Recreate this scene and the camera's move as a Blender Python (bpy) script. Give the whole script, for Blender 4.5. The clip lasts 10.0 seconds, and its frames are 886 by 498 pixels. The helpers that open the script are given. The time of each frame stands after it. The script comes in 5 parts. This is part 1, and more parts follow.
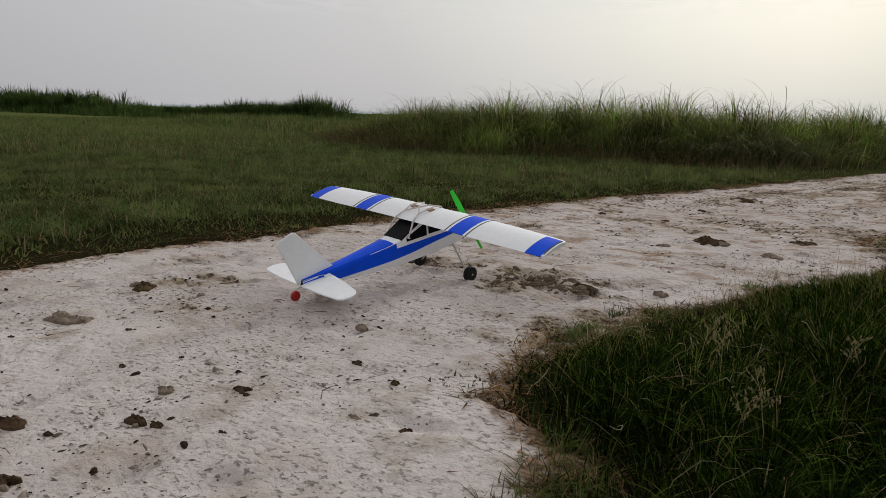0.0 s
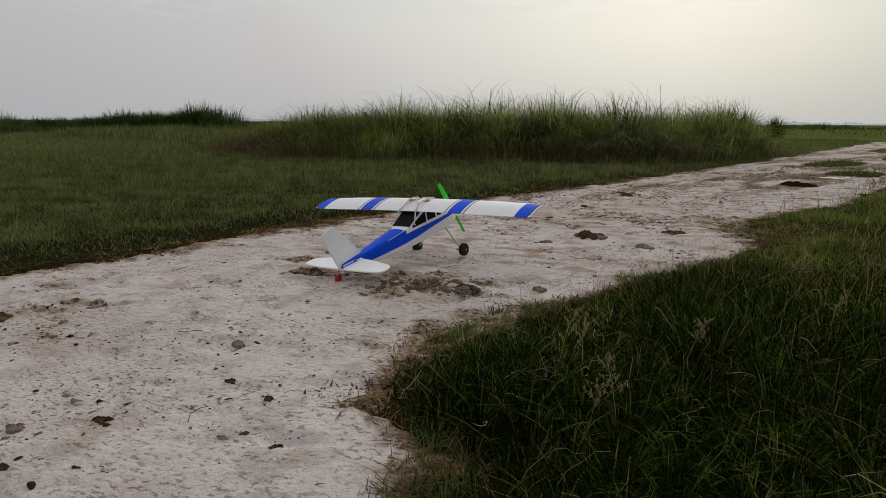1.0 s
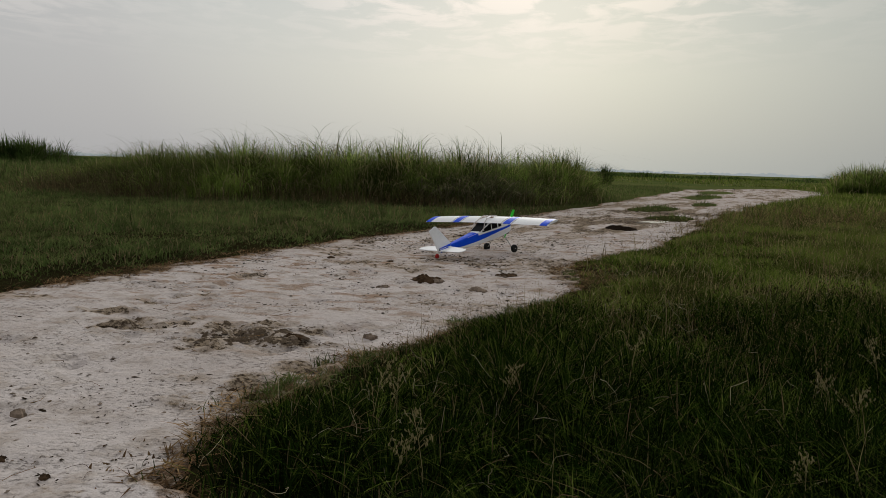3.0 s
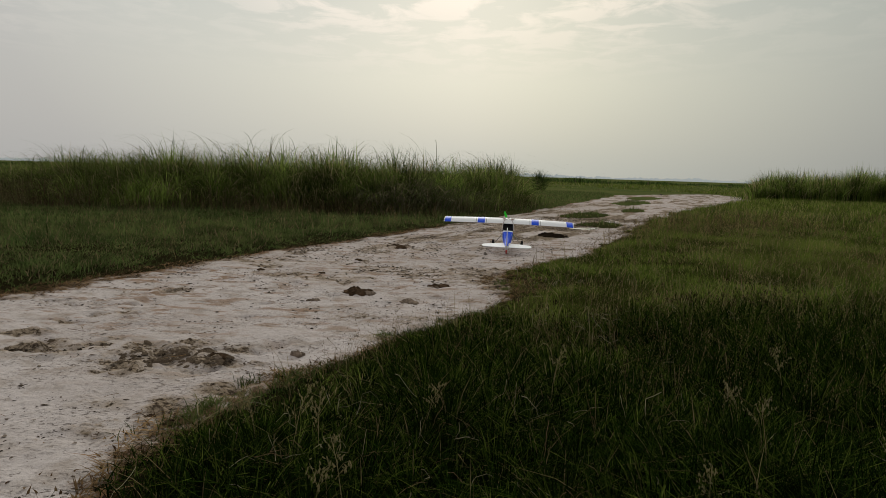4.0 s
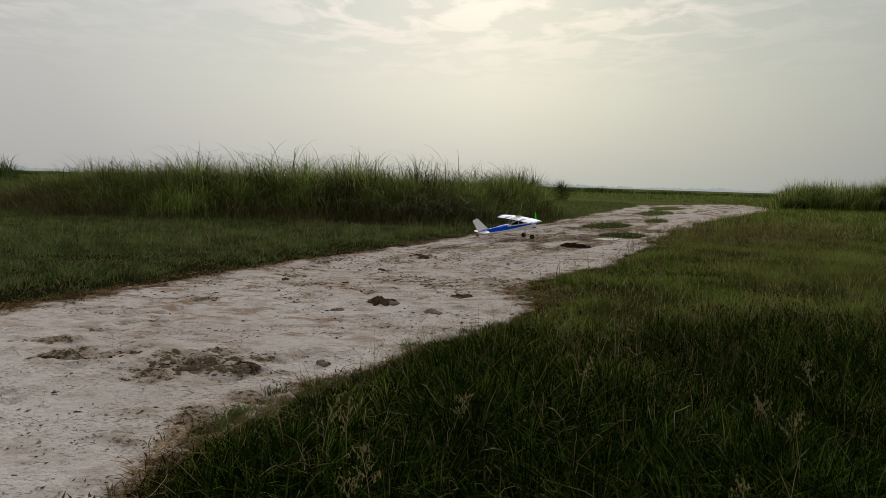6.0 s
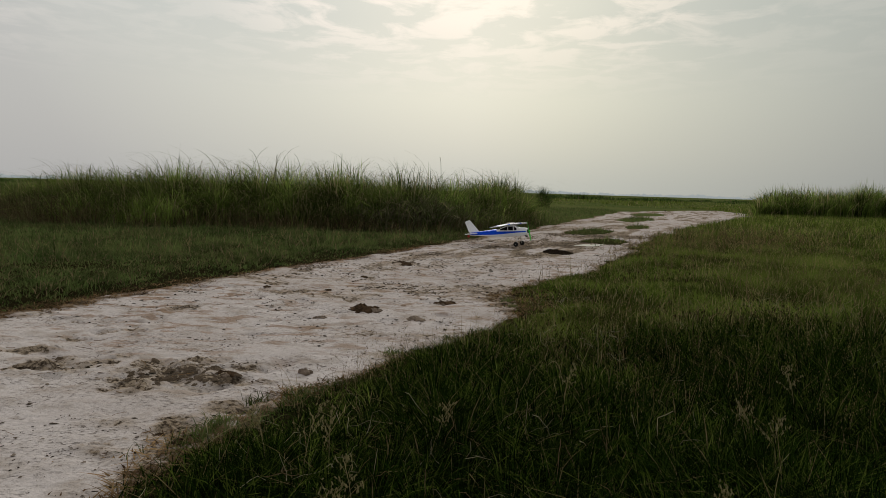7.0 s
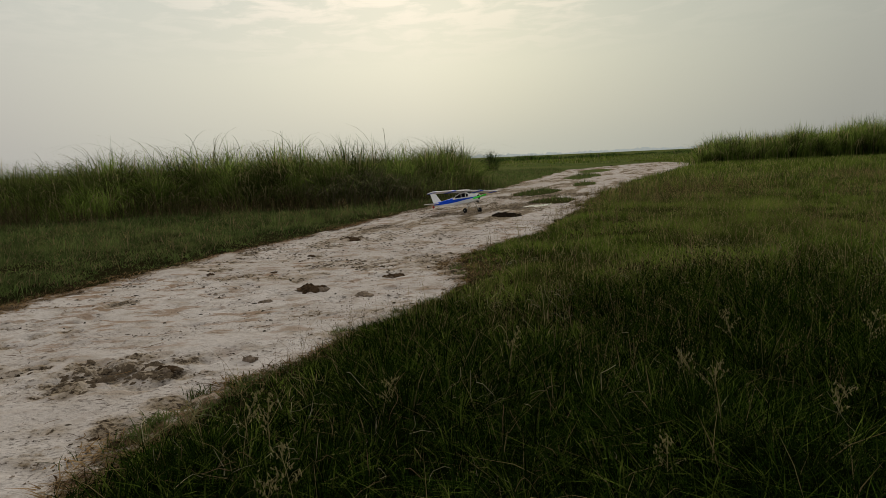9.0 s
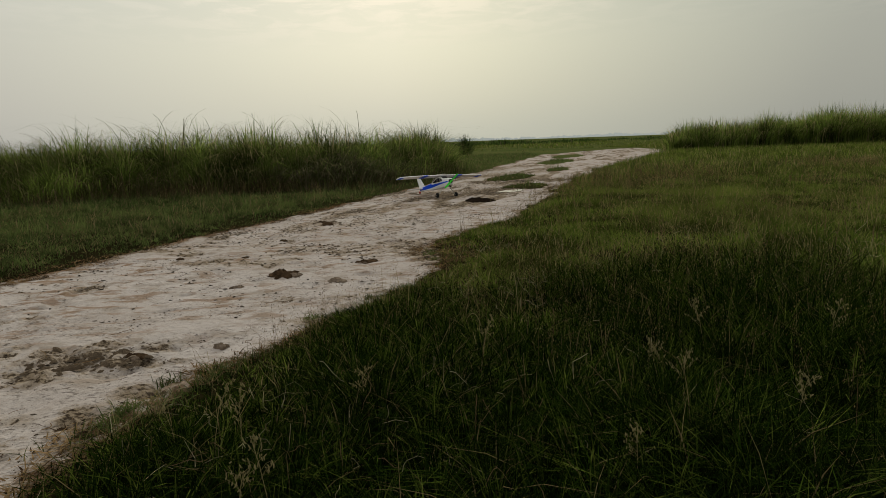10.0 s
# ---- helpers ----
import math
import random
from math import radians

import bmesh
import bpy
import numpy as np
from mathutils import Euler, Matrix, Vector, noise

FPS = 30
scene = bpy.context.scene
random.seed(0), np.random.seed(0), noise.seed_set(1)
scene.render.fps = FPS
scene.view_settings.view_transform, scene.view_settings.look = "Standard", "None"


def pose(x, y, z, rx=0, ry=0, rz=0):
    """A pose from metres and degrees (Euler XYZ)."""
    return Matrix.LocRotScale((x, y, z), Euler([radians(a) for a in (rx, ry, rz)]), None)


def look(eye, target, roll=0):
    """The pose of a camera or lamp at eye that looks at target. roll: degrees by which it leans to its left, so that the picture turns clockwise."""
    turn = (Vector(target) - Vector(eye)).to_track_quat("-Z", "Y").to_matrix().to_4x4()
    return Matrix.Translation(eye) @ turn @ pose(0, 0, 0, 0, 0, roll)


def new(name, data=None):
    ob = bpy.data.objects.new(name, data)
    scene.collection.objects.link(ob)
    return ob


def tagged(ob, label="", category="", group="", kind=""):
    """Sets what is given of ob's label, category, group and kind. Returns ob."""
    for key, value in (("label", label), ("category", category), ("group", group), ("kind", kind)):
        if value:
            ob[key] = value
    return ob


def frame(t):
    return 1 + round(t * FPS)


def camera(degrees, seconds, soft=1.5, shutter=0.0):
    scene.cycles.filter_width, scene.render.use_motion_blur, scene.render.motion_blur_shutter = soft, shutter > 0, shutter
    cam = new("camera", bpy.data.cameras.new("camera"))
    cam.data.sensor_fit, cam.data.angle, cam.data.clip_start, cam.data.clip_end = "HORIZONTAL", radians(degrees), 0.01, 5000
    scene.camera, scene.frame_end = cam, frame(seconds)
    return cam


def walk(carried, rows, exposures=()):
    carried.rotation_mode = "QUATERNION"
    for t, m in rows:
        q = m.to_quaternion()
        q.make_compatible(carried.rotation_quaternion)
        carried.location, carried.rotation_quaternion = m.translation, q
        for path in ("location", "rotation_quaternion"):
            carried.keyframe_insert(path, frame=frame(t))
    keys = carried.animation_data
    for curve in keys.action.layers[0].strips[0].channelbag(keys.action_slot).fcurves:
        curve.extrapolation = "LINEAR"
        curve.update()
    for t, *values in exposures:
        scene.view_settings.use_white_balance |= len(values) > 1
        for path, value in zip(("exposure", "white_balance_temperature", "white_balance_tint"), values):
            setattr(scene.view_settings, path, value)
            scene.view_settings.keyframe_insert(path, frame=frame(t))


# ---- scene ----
cam = camera(67.48, 10.0, soft=0.62)
walk(cam, [
    (0, look((-0.203, -0.088, 0.610), (-4.799, 8.574, -1.354), 2.02)),
    (0.2, look((-0.184, -0.087, 0.603), (-4.623, 8.649, -1.393), 1.57)),
    (0.5, look((-0.180, -0.073, 0.609), (-4.280, 8.814, -1.445), 0.53)),
    (0.8, look((-0.130, -0.063, 0.620), (-3.652, 9.091, -1.327), -0.07)),
    (1, look((-0.121, -0.060, 0.620), (-3.426, 9.190, -1.258), 0.37)),
    (1.5, look((-0.100, -0.041, 0.626), (-3.010, 9.396, -0.944), 1.26)),
    (2, look((-0.077, -0.019, 0.629), (-1.981, 9.731, -0.515), 2.32)),
    (2.5, look((-0.064, -0.016, 0.635), (-1.757, 9.768, -0.552), 2.70)),
    (3, look((-0.038, -0.008, 0.640), (-1.262, 9.840, -0.594), 1.75)),
    (3.2, look((-0.017, -0.021, 0.650), (-0.913, 9.856, -0.632), 2.00)),
    (4.5, look((0.000, 0.000, 0.680), (-0.242, 9.945, -0.339), 1.64)),
    (5, look((-0.003, -0.003, 0.679), (-0.434, 9.938, -0.316), 0.97)),
    (5.5, look((-0.015, -0.014, 0.679), (-0.651, 9.915, -0.328), 1.72)),
    (7, look((-0.017, -0.008, 0.680), (-0.381, 9.947, -0.202), 1.70)),
    (7.5, look((-0.004, 0.009, 0.678), (-0.058, 9.975, -0.150), 0.90)),
    (8, look((0.009, 0.009, 0.682), (0.170, 9.968, -0.212), 0.09)),
    (8.5, look((0.024, 0.027, 0.674), (0.471, 9.951, -0.466), 0.64)),
    (9, look((0.039, 0.035, 0.677), (0.348, 9.940, -0.661), -2.58)),
    (9.5, look((0.034, 0.042, 0.673), (0.648, 9.926, -0.714), -1.14)),
    (10, look((0.038, 0.041, 0.689), (0.736, 9.889, -0.907), -1.94)),
], exposures=[(0, 0.22, 6280, 7), (0.5, 0.19, 6280, 7), (1.5, 0.03, 6300, 7), (2.0, -0.04, 6300, 6.5), (2.5, -0.05, 6300, 6), (3.2, -0.05, 6350, 5), (4.5, -0.03, 6560, 3.3), (5.5, -0.02, 6480, 4), (7.5, -0.02, 6420, 4), (8.5, -0.01, 6640, 2.5), (10, 0.0, 6850, 0)])

# ---- world: thin overcast evening haze with a veiled sun ahead ----
SUN_AZ, SUN_EL = radians(-1), radians(22)          # azimuth from +y towards -x
SUN_DIR = Vector((-math.sin(SUN_AZ) * math.cos(SUN_EL), math.cos(SUN_AZ) * math.cos(SUN_EL), math.sin(SUN_EL)))


def node(nt, kind, operation=None):
    n = nt.nodes.new(kind)
    if operation:
        n.operation = operation
    return n


def ramp(nt, fac, stops):
    n = node(nt, "ShaderNodeValToRGB")
    e = n.color_ramp.elements
    while len(e) < len(stops):
        e.new(0.5)
    for el, (p, c) in zip(e, stops):
        el.position = p
        el.color = (*c, 1) if len(c) == 3 else c
    nt.links.new(fac, n.inputs[0])
    return n.outputs[0]


def mixc(nt, fac, a, b, mode="MIX"):
    n = node(nt, "ShaderNodeMix")
    n.data_type, n.blend_type = "RGBA", mode
    for sock, v in ((n.inputs[0], fac), (n.inputs[6], a), (n.inputs[7], b)):
        if isinstance(v, (int, float)):
            sock.default_value = v
        elif isinstance(v, tuple):
            sock.default_value = (*v, 1)
        else:
            nt.links.new(v, sock)
    return n.outputs[2]


def maths(nt, op, a, b=0.0, clamp=False):
    n = node(nt, "ShaderNodeMath", op)
    n.use_clamp = clamp
    for sock, v in zip(n.inputs, (a, b)):
        if isinstance(v, (int, float)):
            sock.default_value = v
        else:
            nt.links.new(v, sock)
    return n.outputs[0]


def build_world():
    w = bpy.data.worlds.new("hazy_sky")
    scene.world = w
    w.use_nodes = True
    nt = w.node_tree
    nt.nodes.clear()
    out = node(nt, "ShaderNodeOutputWorld")
    sky = node(nt, "ShaderNodeTexSky")
    sky.sky_type = "NISHITA"
    sky.sun_disc = False
    sky.sun_elevation, sky.sun_rotation = SUN_EL, -SUN_AZ
    sky.dust_density, sky.air_density, sky.ozone_density = 6.0, 1.2, 1.0
    # the cloud veil: paler towards the sun, greyer away from it, streaked high up
    tc = node(nt, "ShaderNodeTexCoord")
    dot = node(nt, "ShaderNodeVectorMath", "DOT_PRODUCT")
    dot.inputs[1].default_value = SUN_DIR
    nt.links.new(tc.outputs["Generated"], dot.inputs[0])
    veil = ramp(nt, maths(nt, "ADD", maths(nt, "MULTIPLY", dot.outputs["Value"], 0.5), 0.5), SKY_VEIL)
    sep = node(nt, "ShaderNodeSeparateXYZ")
    nt.links.new(tc.outputs["Generated"], sep.inputs[0])
    # cloud deck projected on a plane overhead
    den = maths(nt, "MAXIMUM", sep.outputs[2], 0.03)
    px, py = maths(nt, "DIVIDE", sep.outputs[0], den), maths(nt, "DIVIDE", sep.outputs[1], den)
    comb = node(nt, "ShaderNodeCombineXYZ")
    nt.links.new(maths(nt, "MULTIPLY", px, -1.0), comb.inputs[0])
    nt.links.new(maths(nt, "MULTIPLY", py, 0.8), comb.inputs[1])
    ns = node(nt, "ShaderNodeTexNoise")
    ns.inputs["Scale"].default_value, ns.inputs["Detail"].default_value, ns.inputs["Roughness"].default_value = 2.4, 10, 0.6
    ns.inputs["Distortion"].default_value = 0.5
    nt.links.new(comb.outputs[0], ns.inputs["Vector"])
    streak = ramp(nt, ns.outputs["Fac"], [(0.45, (0, 0, 0)), (0.57, (1, 1, 1))])
    high = ramp(nt, sep.outputs[2], [(0.13, (0, 0, 0)), (0.24, (1, 1, 1))])
    # the deck is lit round the sun, dull away from it; unseen overhead it is brightened to light the ground
    lit = ramp(nt, dot.outputs["Value"], [(0.74, (0.75, 0.75, 0.75)), (0.85, (0.2, 0.2, 0.2)), (0.92, (0.3, 0.3, 0.3)), (0.968, (1, 1, 1))])
    both = maths(nt, "MULTIPLY", maths(nt, "MULTIPLY", streak, high), lit)
    gap = mixc(nt, maths(nt, "MULTIPLY", maths(nt, "MULTIPLY", high, 0.6), ramp(nt, dot.outputs["Value"], [(0.82, (0.35, 0.35, 0.35)), (0.94, (1, 1, 1))])), veil, CLOUD_GAP)
    veil2 = mixc(nt, maths(nt, "MULTIPLY", both, 0.9), gap, CLOUD_LIT)
    low = ramp(nt, sep.outputs[2], [(0.0, (0.84, 0.83, 0.835)), (0.12, (0.92, 0.915, 0.915)), (0.3, (1, 1, 1))])
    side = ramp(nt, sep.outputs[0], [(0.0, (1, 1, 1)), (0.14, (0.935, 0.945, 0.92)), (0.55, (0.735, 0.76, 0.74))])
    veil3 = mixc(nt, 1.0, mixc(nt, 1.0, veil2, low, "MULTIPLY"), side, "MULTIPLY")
    # a little of the clear sky above shows through the veil
    thin = node(nt, "ShaderNodeVectorMath", "SCALE")
    thin.inputs["Scale"].default_value = 0.05
    nt.links.new(sky.outputs[0], thin.inputs[0])
    bg = node(nt, "ShaderNodeBackground")
    bg.inputs[1].default_value = VEIL
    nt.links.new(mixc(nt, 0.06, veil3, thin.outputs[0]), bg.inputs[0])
    nt.links.new(bg.outputs[0], out.inputs[0])


VEIL = 1.10
SKY_VEIL = [(0.0, (0.30, 0.31, 0.33)), (0.70, (0.425, 0.406, 0.418)), (0.90, (0.527, 0.505, 0.500)), (0.965, (0.65, 0.633, 0.588)), (1.0, (0.75, 0.735, 0.665))]
CLOUD_LIT, CLOUD_GAP = (0.84, 0.755, 0.715), (0.505, 0.515, 0.525)
build_world()
sun = new("sun", bpy.data.lights.new("sun", "SUN"))
sun.data.energy, sun.data.angle, sun.data.color = 1.5, radians(12), (1.0, 0.96, 0.90)
sun.matrix_world = look(SUN_DIR * 50, (0, 0, 0))


# ---- materials ----
def material(name, rough=0.7, metal=0.0, spec=0.3):
    m = bpy.data.materials.new(name)
    m.use_nodes = True
    nt = m.node_tree
    b = nt.nodes["Principled BSDF"]
    b.inputs["Roughness"].default_value, b.inputs["Metallic"].default_value = rough, metal
    b.inputs["Specular IOR Level"].default_value = spec
    return m, nt, b


def coords(nt, scale=1.0):
    tc = node(nt, "ShaderNodeTexCoord")
    mp = node(nt, "ShaderNodeMapping")
    mp.inputs["Scale"].default_value = (scale,) * 3 if isinstance(scale, (int, float)) else scale
    nt.links.new(tc.outputs["Object"], mp.inputs[0])
    return mp.outputs[0]


def noisy(nt, vec, scale, detail=4, rough=0.55):
    n = node(nt, "ShaderNodeTexNoise")
    n.inputs["Scale"].default_value, n.inputs["Detail"].default_value, n.inputs["Roughness"].default_value = scale, detail, rough
    nt.links.new(vec, n.inputs["Vector"])
    return n.outputs["Fac"]


def bump(nt, b, height, strength, dist):
    n = node(nt, "ShaderNodeBump")
    n.inputs["Strength"].default_value, n.inputs["Distance"].default_value = strength, dist
    nt.links.new(height, n.inputs["Height"])
    nt.links.new(n.outputs[0], b.inputs["Normal"])


def plain(name, col, rough=0.5, metal=0.0, vary=0.12, scale=40, bumpy=0.0, spec=0.3):
    """A surface of one paint with faint mottling at two scales."""
    m, nt, b = material(name, rough, metal, spec)
    v = coords(nt)
    n1, n2 = noisy(nt, v, scale), noisy(nt, v, scale * 0.15, 3)
    dark = tuple(c * (1 - vary) for c in col)
    c = mixc(nt, ramp(nt, n1, [(0.35, (0, 0, 0)), (0.65, (1, 1, 1))]), dark, col)
    c = mixc(nt, maths(nt, "MULTIPLY", ramp(nt, n2, [(0.45, (0, 0, 0)), (0.75, (1, 1, 1))]), vary), c, tuple(x * 0.6 for x in col))
    nt.links.new(c, b.inputs["Base Color"])
    if bumpy:
        bump(nt, b, n1, 0.4, bumpy)
    return m


def leaf_material(name, greens, dry, dry_share, patch_scale=0.5, trans=0.25, patch=None, drift=(0.45, 1.15)):
    """Blades: each one its own tone, some dry, in drifts of greener and paler growth."""
    m, nt, b = material(name, 0.9, 0.0, 0.0)
    g = node(nt, "ShaderNodeNewGeometry")
    r = g.outputs["Random Per Island"]
    v = coords(nt)
    tone = ramp(nt, r, [(i / (len(greens) - 1), c) for i, c in enumerate(greens)])
    pn = ramp(nt, noisy(nt, v, patch_scale, 4), [(0.38, (0, 0, 0)), (0.62, (1, 1, 1))])
    tone = mixc(nt, maths(nt, "MULTIPLY", pn, 0.7), tone, patch or greens[-1])
    pn2 = ramp(nt, noisy(nt, v, patch_scale * 4.3, 3), [(0.40, (drift[0],) * 3), (0.62, (drift[1],) * 3)])
    tone = mixc(nt, 1.0, tone, pn2, "MULTIPLY")
    r2 = maths(nt, "FRACT", maths(nt, "MULTIPLY", r, 37.7))
    isdry = maths(nt, "LESS_THAN", r2, dry_share)
    tone = mixc(nt, isdry, tone, dry)
    nt.links.new(tone, b.inputs["Base Color"])
    tr = node(nt, "ShaderNodeBsdfTranslucent")
    nt.links.new(tone, tr.inputs[0])
    mx = node(nt, "ShaderNodeMixShader")
    mx.inputs[0].default_value = trans
    nt.links.new(b.outputs[0], mx.inputs[1])
    nt.links.new(tr.outputs[0], mx.inputs[2])
    nt.links.new(mx.outputs[0], nt.nodes["Material Output"].inputs[0])
    return m


def sand_material():
    """Pale silty track: salt-white crust, brown churned mud with painted crevice shade, damp blotches, specks."""
    m, nt, b = material("pale_silt", 0.95, 0, 0.0)
    v = coords(nt)
    a = node(nt, "ShaderNodeAttribute")
    a.attribute_name = "mud"
    big, mid, fine = noisy(nt, v, 1.3, 5), noisy(nt, v, 7, 6, 0.6), noisy(nt, v, 60, 5, 0.65)
    c = mixc(nt, ramp(nt, big, [(0.35, (0, 0, 0)), (0.68, (1, 1, 1))]), (0.59, 0.535, 0.522), (0.468, 0.412, 0.392))
    c = mixc(nt, ramp(nt, mid, [(0.50, (0, 0, 0)), (0.64, (0.75, 0.75, 0.75))]), c, (0.36, 0.305, 0.265))
    stretch = coords(nt, (52, 86, 52))
    flake = ramp(nt, noisy(nt, stretch, 1.0, 9, 0.74), [(0.56, (0, 0, 0)), (0.62, (0.9, 0.9, 0.9))])
    # flakes lie in drifts, larger dull ones among the small
    flake = maths(nt, "MULTIPLY", flake, ramp(nt, noisy(nt, v, 3.1, 4, 0.6), [(0.40, (0.08, 0.08, 0.08)), (0.62, (1, 1, 1))]))
    c = mixc(nt, flake, c, (0.22, 0.175, 0.145))
    plates = ramp(nt, noisy(nt, coords(nt, (15, 30, 15)), 1.0, 10, 0.75), [(0.56, (0, 0, 0)), (0.65, (0.6, 0.6, 0.6))])
    c = mixc(nt, plates, c, (0.29, 0.245, 0.21))
    # trodden rusty scuffs, long across the track, in drifts
    scuff = maths(nt, "MULTIPLY", ramp(nt, noisy(nt, coords(nt, (4.5, 11, 4)), 1.0, 8, 0.68), [(0.52, (0, 0, 0)), (0.59, (1, 1, 1))]), ramp(nt, noisy(nt, v, 0.9, 3), [(0.40, (0.3, 0.3, 0.3)), (0.58, (0.95, 0.95, 0.95))]))
    rusty = node(nt, "ShaderNodeAttribute")
    rusty.attribute_name = "rust"
    c = mixc(nt, maths(nt, "MULTIPLY", scuff, rusty.outputs["Fac"]), c, (0.29, 0.195, 0.135))
    # fine dry grit
    grit = ramp(nt, noisy(nt, coords(nt, (120, 150, 120)), 1.0, 5, 0.7), [(0.64, (0, 0, 0)), (0.68, (0.8, 0.8, 0.8))])
    c = mixc(nt, grit, c, (0.20, 0.16, 0.13))
    ed = node(nt, "ShaderNodeAttribute")
    ed.attribute_name = "edge"
    c = mixc(nt, maths(nt, "MULTIPLY", ramp(nt, fine, [(0.4, (0, 0, 0)), (0.7, (1, 1, 1))]), 0.25), c, (0.33, 0.28, 0.23))
    crumb = noisy(nt, v, 26, 6, 0.7)
    # dark tone: mud specks, and crevice shade painted between the lumps
    mud_shaded = mixc(nt, ramp(nt, noisy(nt, coords(nt, (40, 58, 40)), 1.0, 6, 0.7), [(0.45, (0, 0, 0)), (0.56, (1, 1, 1))]), (0.30, 0.235, 0.172), (0.05, 0.035, 0.024))
    # the mud breaks up into lumps at two scales, with a tan stain round them
    torn = maths(nt, "ADD", maths(nt, "MULTIPLY", maths(nt, "SUBTRACT", crumb, 0.5), 1.5), maths(nt, "MULTIPLY", maths(nt, "SUBTRACT", noisy(nt, coords(nt, (9, 15, 9)), 1.0, 5, 0.65), 0.5), 2.2))
    mm = maths(nt, "ADD", a.outputs["Fac"], torn)
    stain = maths(nt, "ADD", a.outputs["Fac"], maths(nt, "MULTIPLY", torn, 0.5))
    c = mixc(nt, ramp(nt, stain, [(0.22, (0, 0, 0)), (0.50, (0.75, 0.75, 0.75))]), c, (0.345, 0.275, 0.21))
    c = mixc(nt, ramp(nt, mm, [(0.48, (0, 0, 0)), (0.64, (0.95, 0.95, 0.95))]), c, mud_shaded)
    rim = maths(nt, "ADD", ed.outputs["Fac"], maths(nt, "MULTIPLY", maths(nt, "SUBTRACT", noisy(nt, v, 12, 6, 0.7), 0.5), 1.6))
    rust = mixc(nt, ramp(nt, crumb, [(0.42, (0, 0, 0)), (0.58, (1, 1, 1))]), (0.27, 0.175, 0.11), (0.10, 0.06, 0.035))
    c = mixc(nt, ramp(nt, rim, [(0.45, (0, 0, 0)), (0.7, (0.9, 0.9, 0.9))]), c, rust)
    nt.links.new(c, b.inputs["Base Color"])
    h = maths(nt, "ADD", maths(nt, "ADD", maths(nt, "MULTIPLY", fine, 0.5), mid), maths(nt, "MULTIPLY", flake, -0.35))
    bump(nt, b, h, 1.0, 0.014)
    return m


def soil_material():
    """Ground under the grass: humus near, darkened for shade, matted green pasture farther out."""
    m, nt, b = material("turf", 0.95, 0, 0.0)
    v = coords(nt)
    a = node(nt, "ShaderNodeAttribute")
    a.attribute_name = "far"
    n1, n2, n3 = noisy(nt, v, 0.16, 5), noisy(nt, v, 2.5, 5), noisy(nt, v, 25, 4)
    # humus taken below its own tone to paint shade between the blades
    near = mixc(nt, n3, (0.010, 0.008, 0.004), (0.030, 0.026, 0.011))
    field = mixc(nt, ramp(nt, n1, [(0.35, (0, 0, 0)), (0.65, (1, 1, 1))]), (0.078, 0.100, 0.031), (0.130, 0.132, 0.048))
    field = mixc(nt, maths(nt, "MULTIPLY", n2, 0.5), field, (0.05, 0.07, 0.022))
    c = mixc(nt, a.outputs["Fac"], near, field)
    nt.links.new(c, b.inputs["Base Color"])
    bump(nt, b, n3, 0.6, 0.03)
    return m


M_SAND, M_SOIL = sand_material(), soil_material()
# near-black greens: the shade between the bank's blades is put into their colour
M_NEAR_SHADED = leaf_material("shaded_bank_grass", [(0.0035, 0.008, 0.0012), (0.005, 0.012, 0.0015), (0.010, 0.023, 0.0025), (0.040, 0.074, 0.009), (0.18, 0.225, 0.042)], (0.18, 0.14, 0.07), 0.03, 7.0, 0.15, (0.010, 0.018, 0.004), (0.4, 1.2))
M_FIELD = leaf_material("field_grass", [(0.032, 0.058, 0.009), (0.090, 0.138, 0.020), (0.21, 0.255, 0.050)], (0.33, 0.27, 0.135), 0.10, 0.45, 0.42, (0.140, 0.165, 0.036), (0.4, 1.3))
M_MEADOW = leaf_material("meadow_grass", [(0.038, 0.068, 0.016), (0.090, 0.135, 0.037), (0.170, 0.200, 0.073)], (0.22, 0.17, 0.095), 0.12, 1.1, 0.4, (0.130, 0.152, 0.050), (0.5, 1.25))
M_TALL = leaf_material("reed_grass", [(0.030, 0.050, 0.011), (0.130, 0.195, 0.038), (0.38, 0.44, 0.12)], (0.38, 0.31, 0.17), 0.13, 0.35, 0.58, (0.175, 0.235, 0.048), (0.28, 1.5))
M_REEDDARK = leaf_material("dark_reed", [(0.032, 0.060, 0.016), (0.058, 0.100, 0.026), (0.11, 0.16, 0.042)], (0.12, 0.11, 0.06), 0.08, 0.5, 0.2)
M_DRY = leaf_material("dry_straw", [(0.20, 0.155, 0.065), (0.28, 0.22, 0.10), (0.34, 0.28, 0.14)], (0.16, 0.11, 0.06), 0.3, 1.0, 0.15)
M_LITTER = leaf_material("dead_litter", [(0.12, 0.066, 0.032), (0.21, 0.12, 0.06), (0.31, 0.21, 0.11)], (0.06, 0.036, 0.02), 0.2, 1.5, 0.1)
M_MAT = leaf_material("matted_litter", [(0.05, 0.032, 0.016), (0.11, 0.07, 0.034), (0.20, 0.135, 0.068)], (0.04, 0.05, 0.014), 0.25, 3.0, 0.1)
M_WISP = leaf_material("reed_tip", [(0.05, 0.07, 0.015), (0.10, 0.13, 0.03), (0.17, 0.19, 0.06)], (0.2, 0.17, 0.09), 0.2, 0.5, 0.2)
M_SEED = leaf_material("ripe_seed", [(0.16, 0.11, 0.05), (0.25, 0.18, 0.085), (0.36, 0.28, 0.14)], (0.12, 0.075, 0.04), 0.2, 1.0, 0.2)
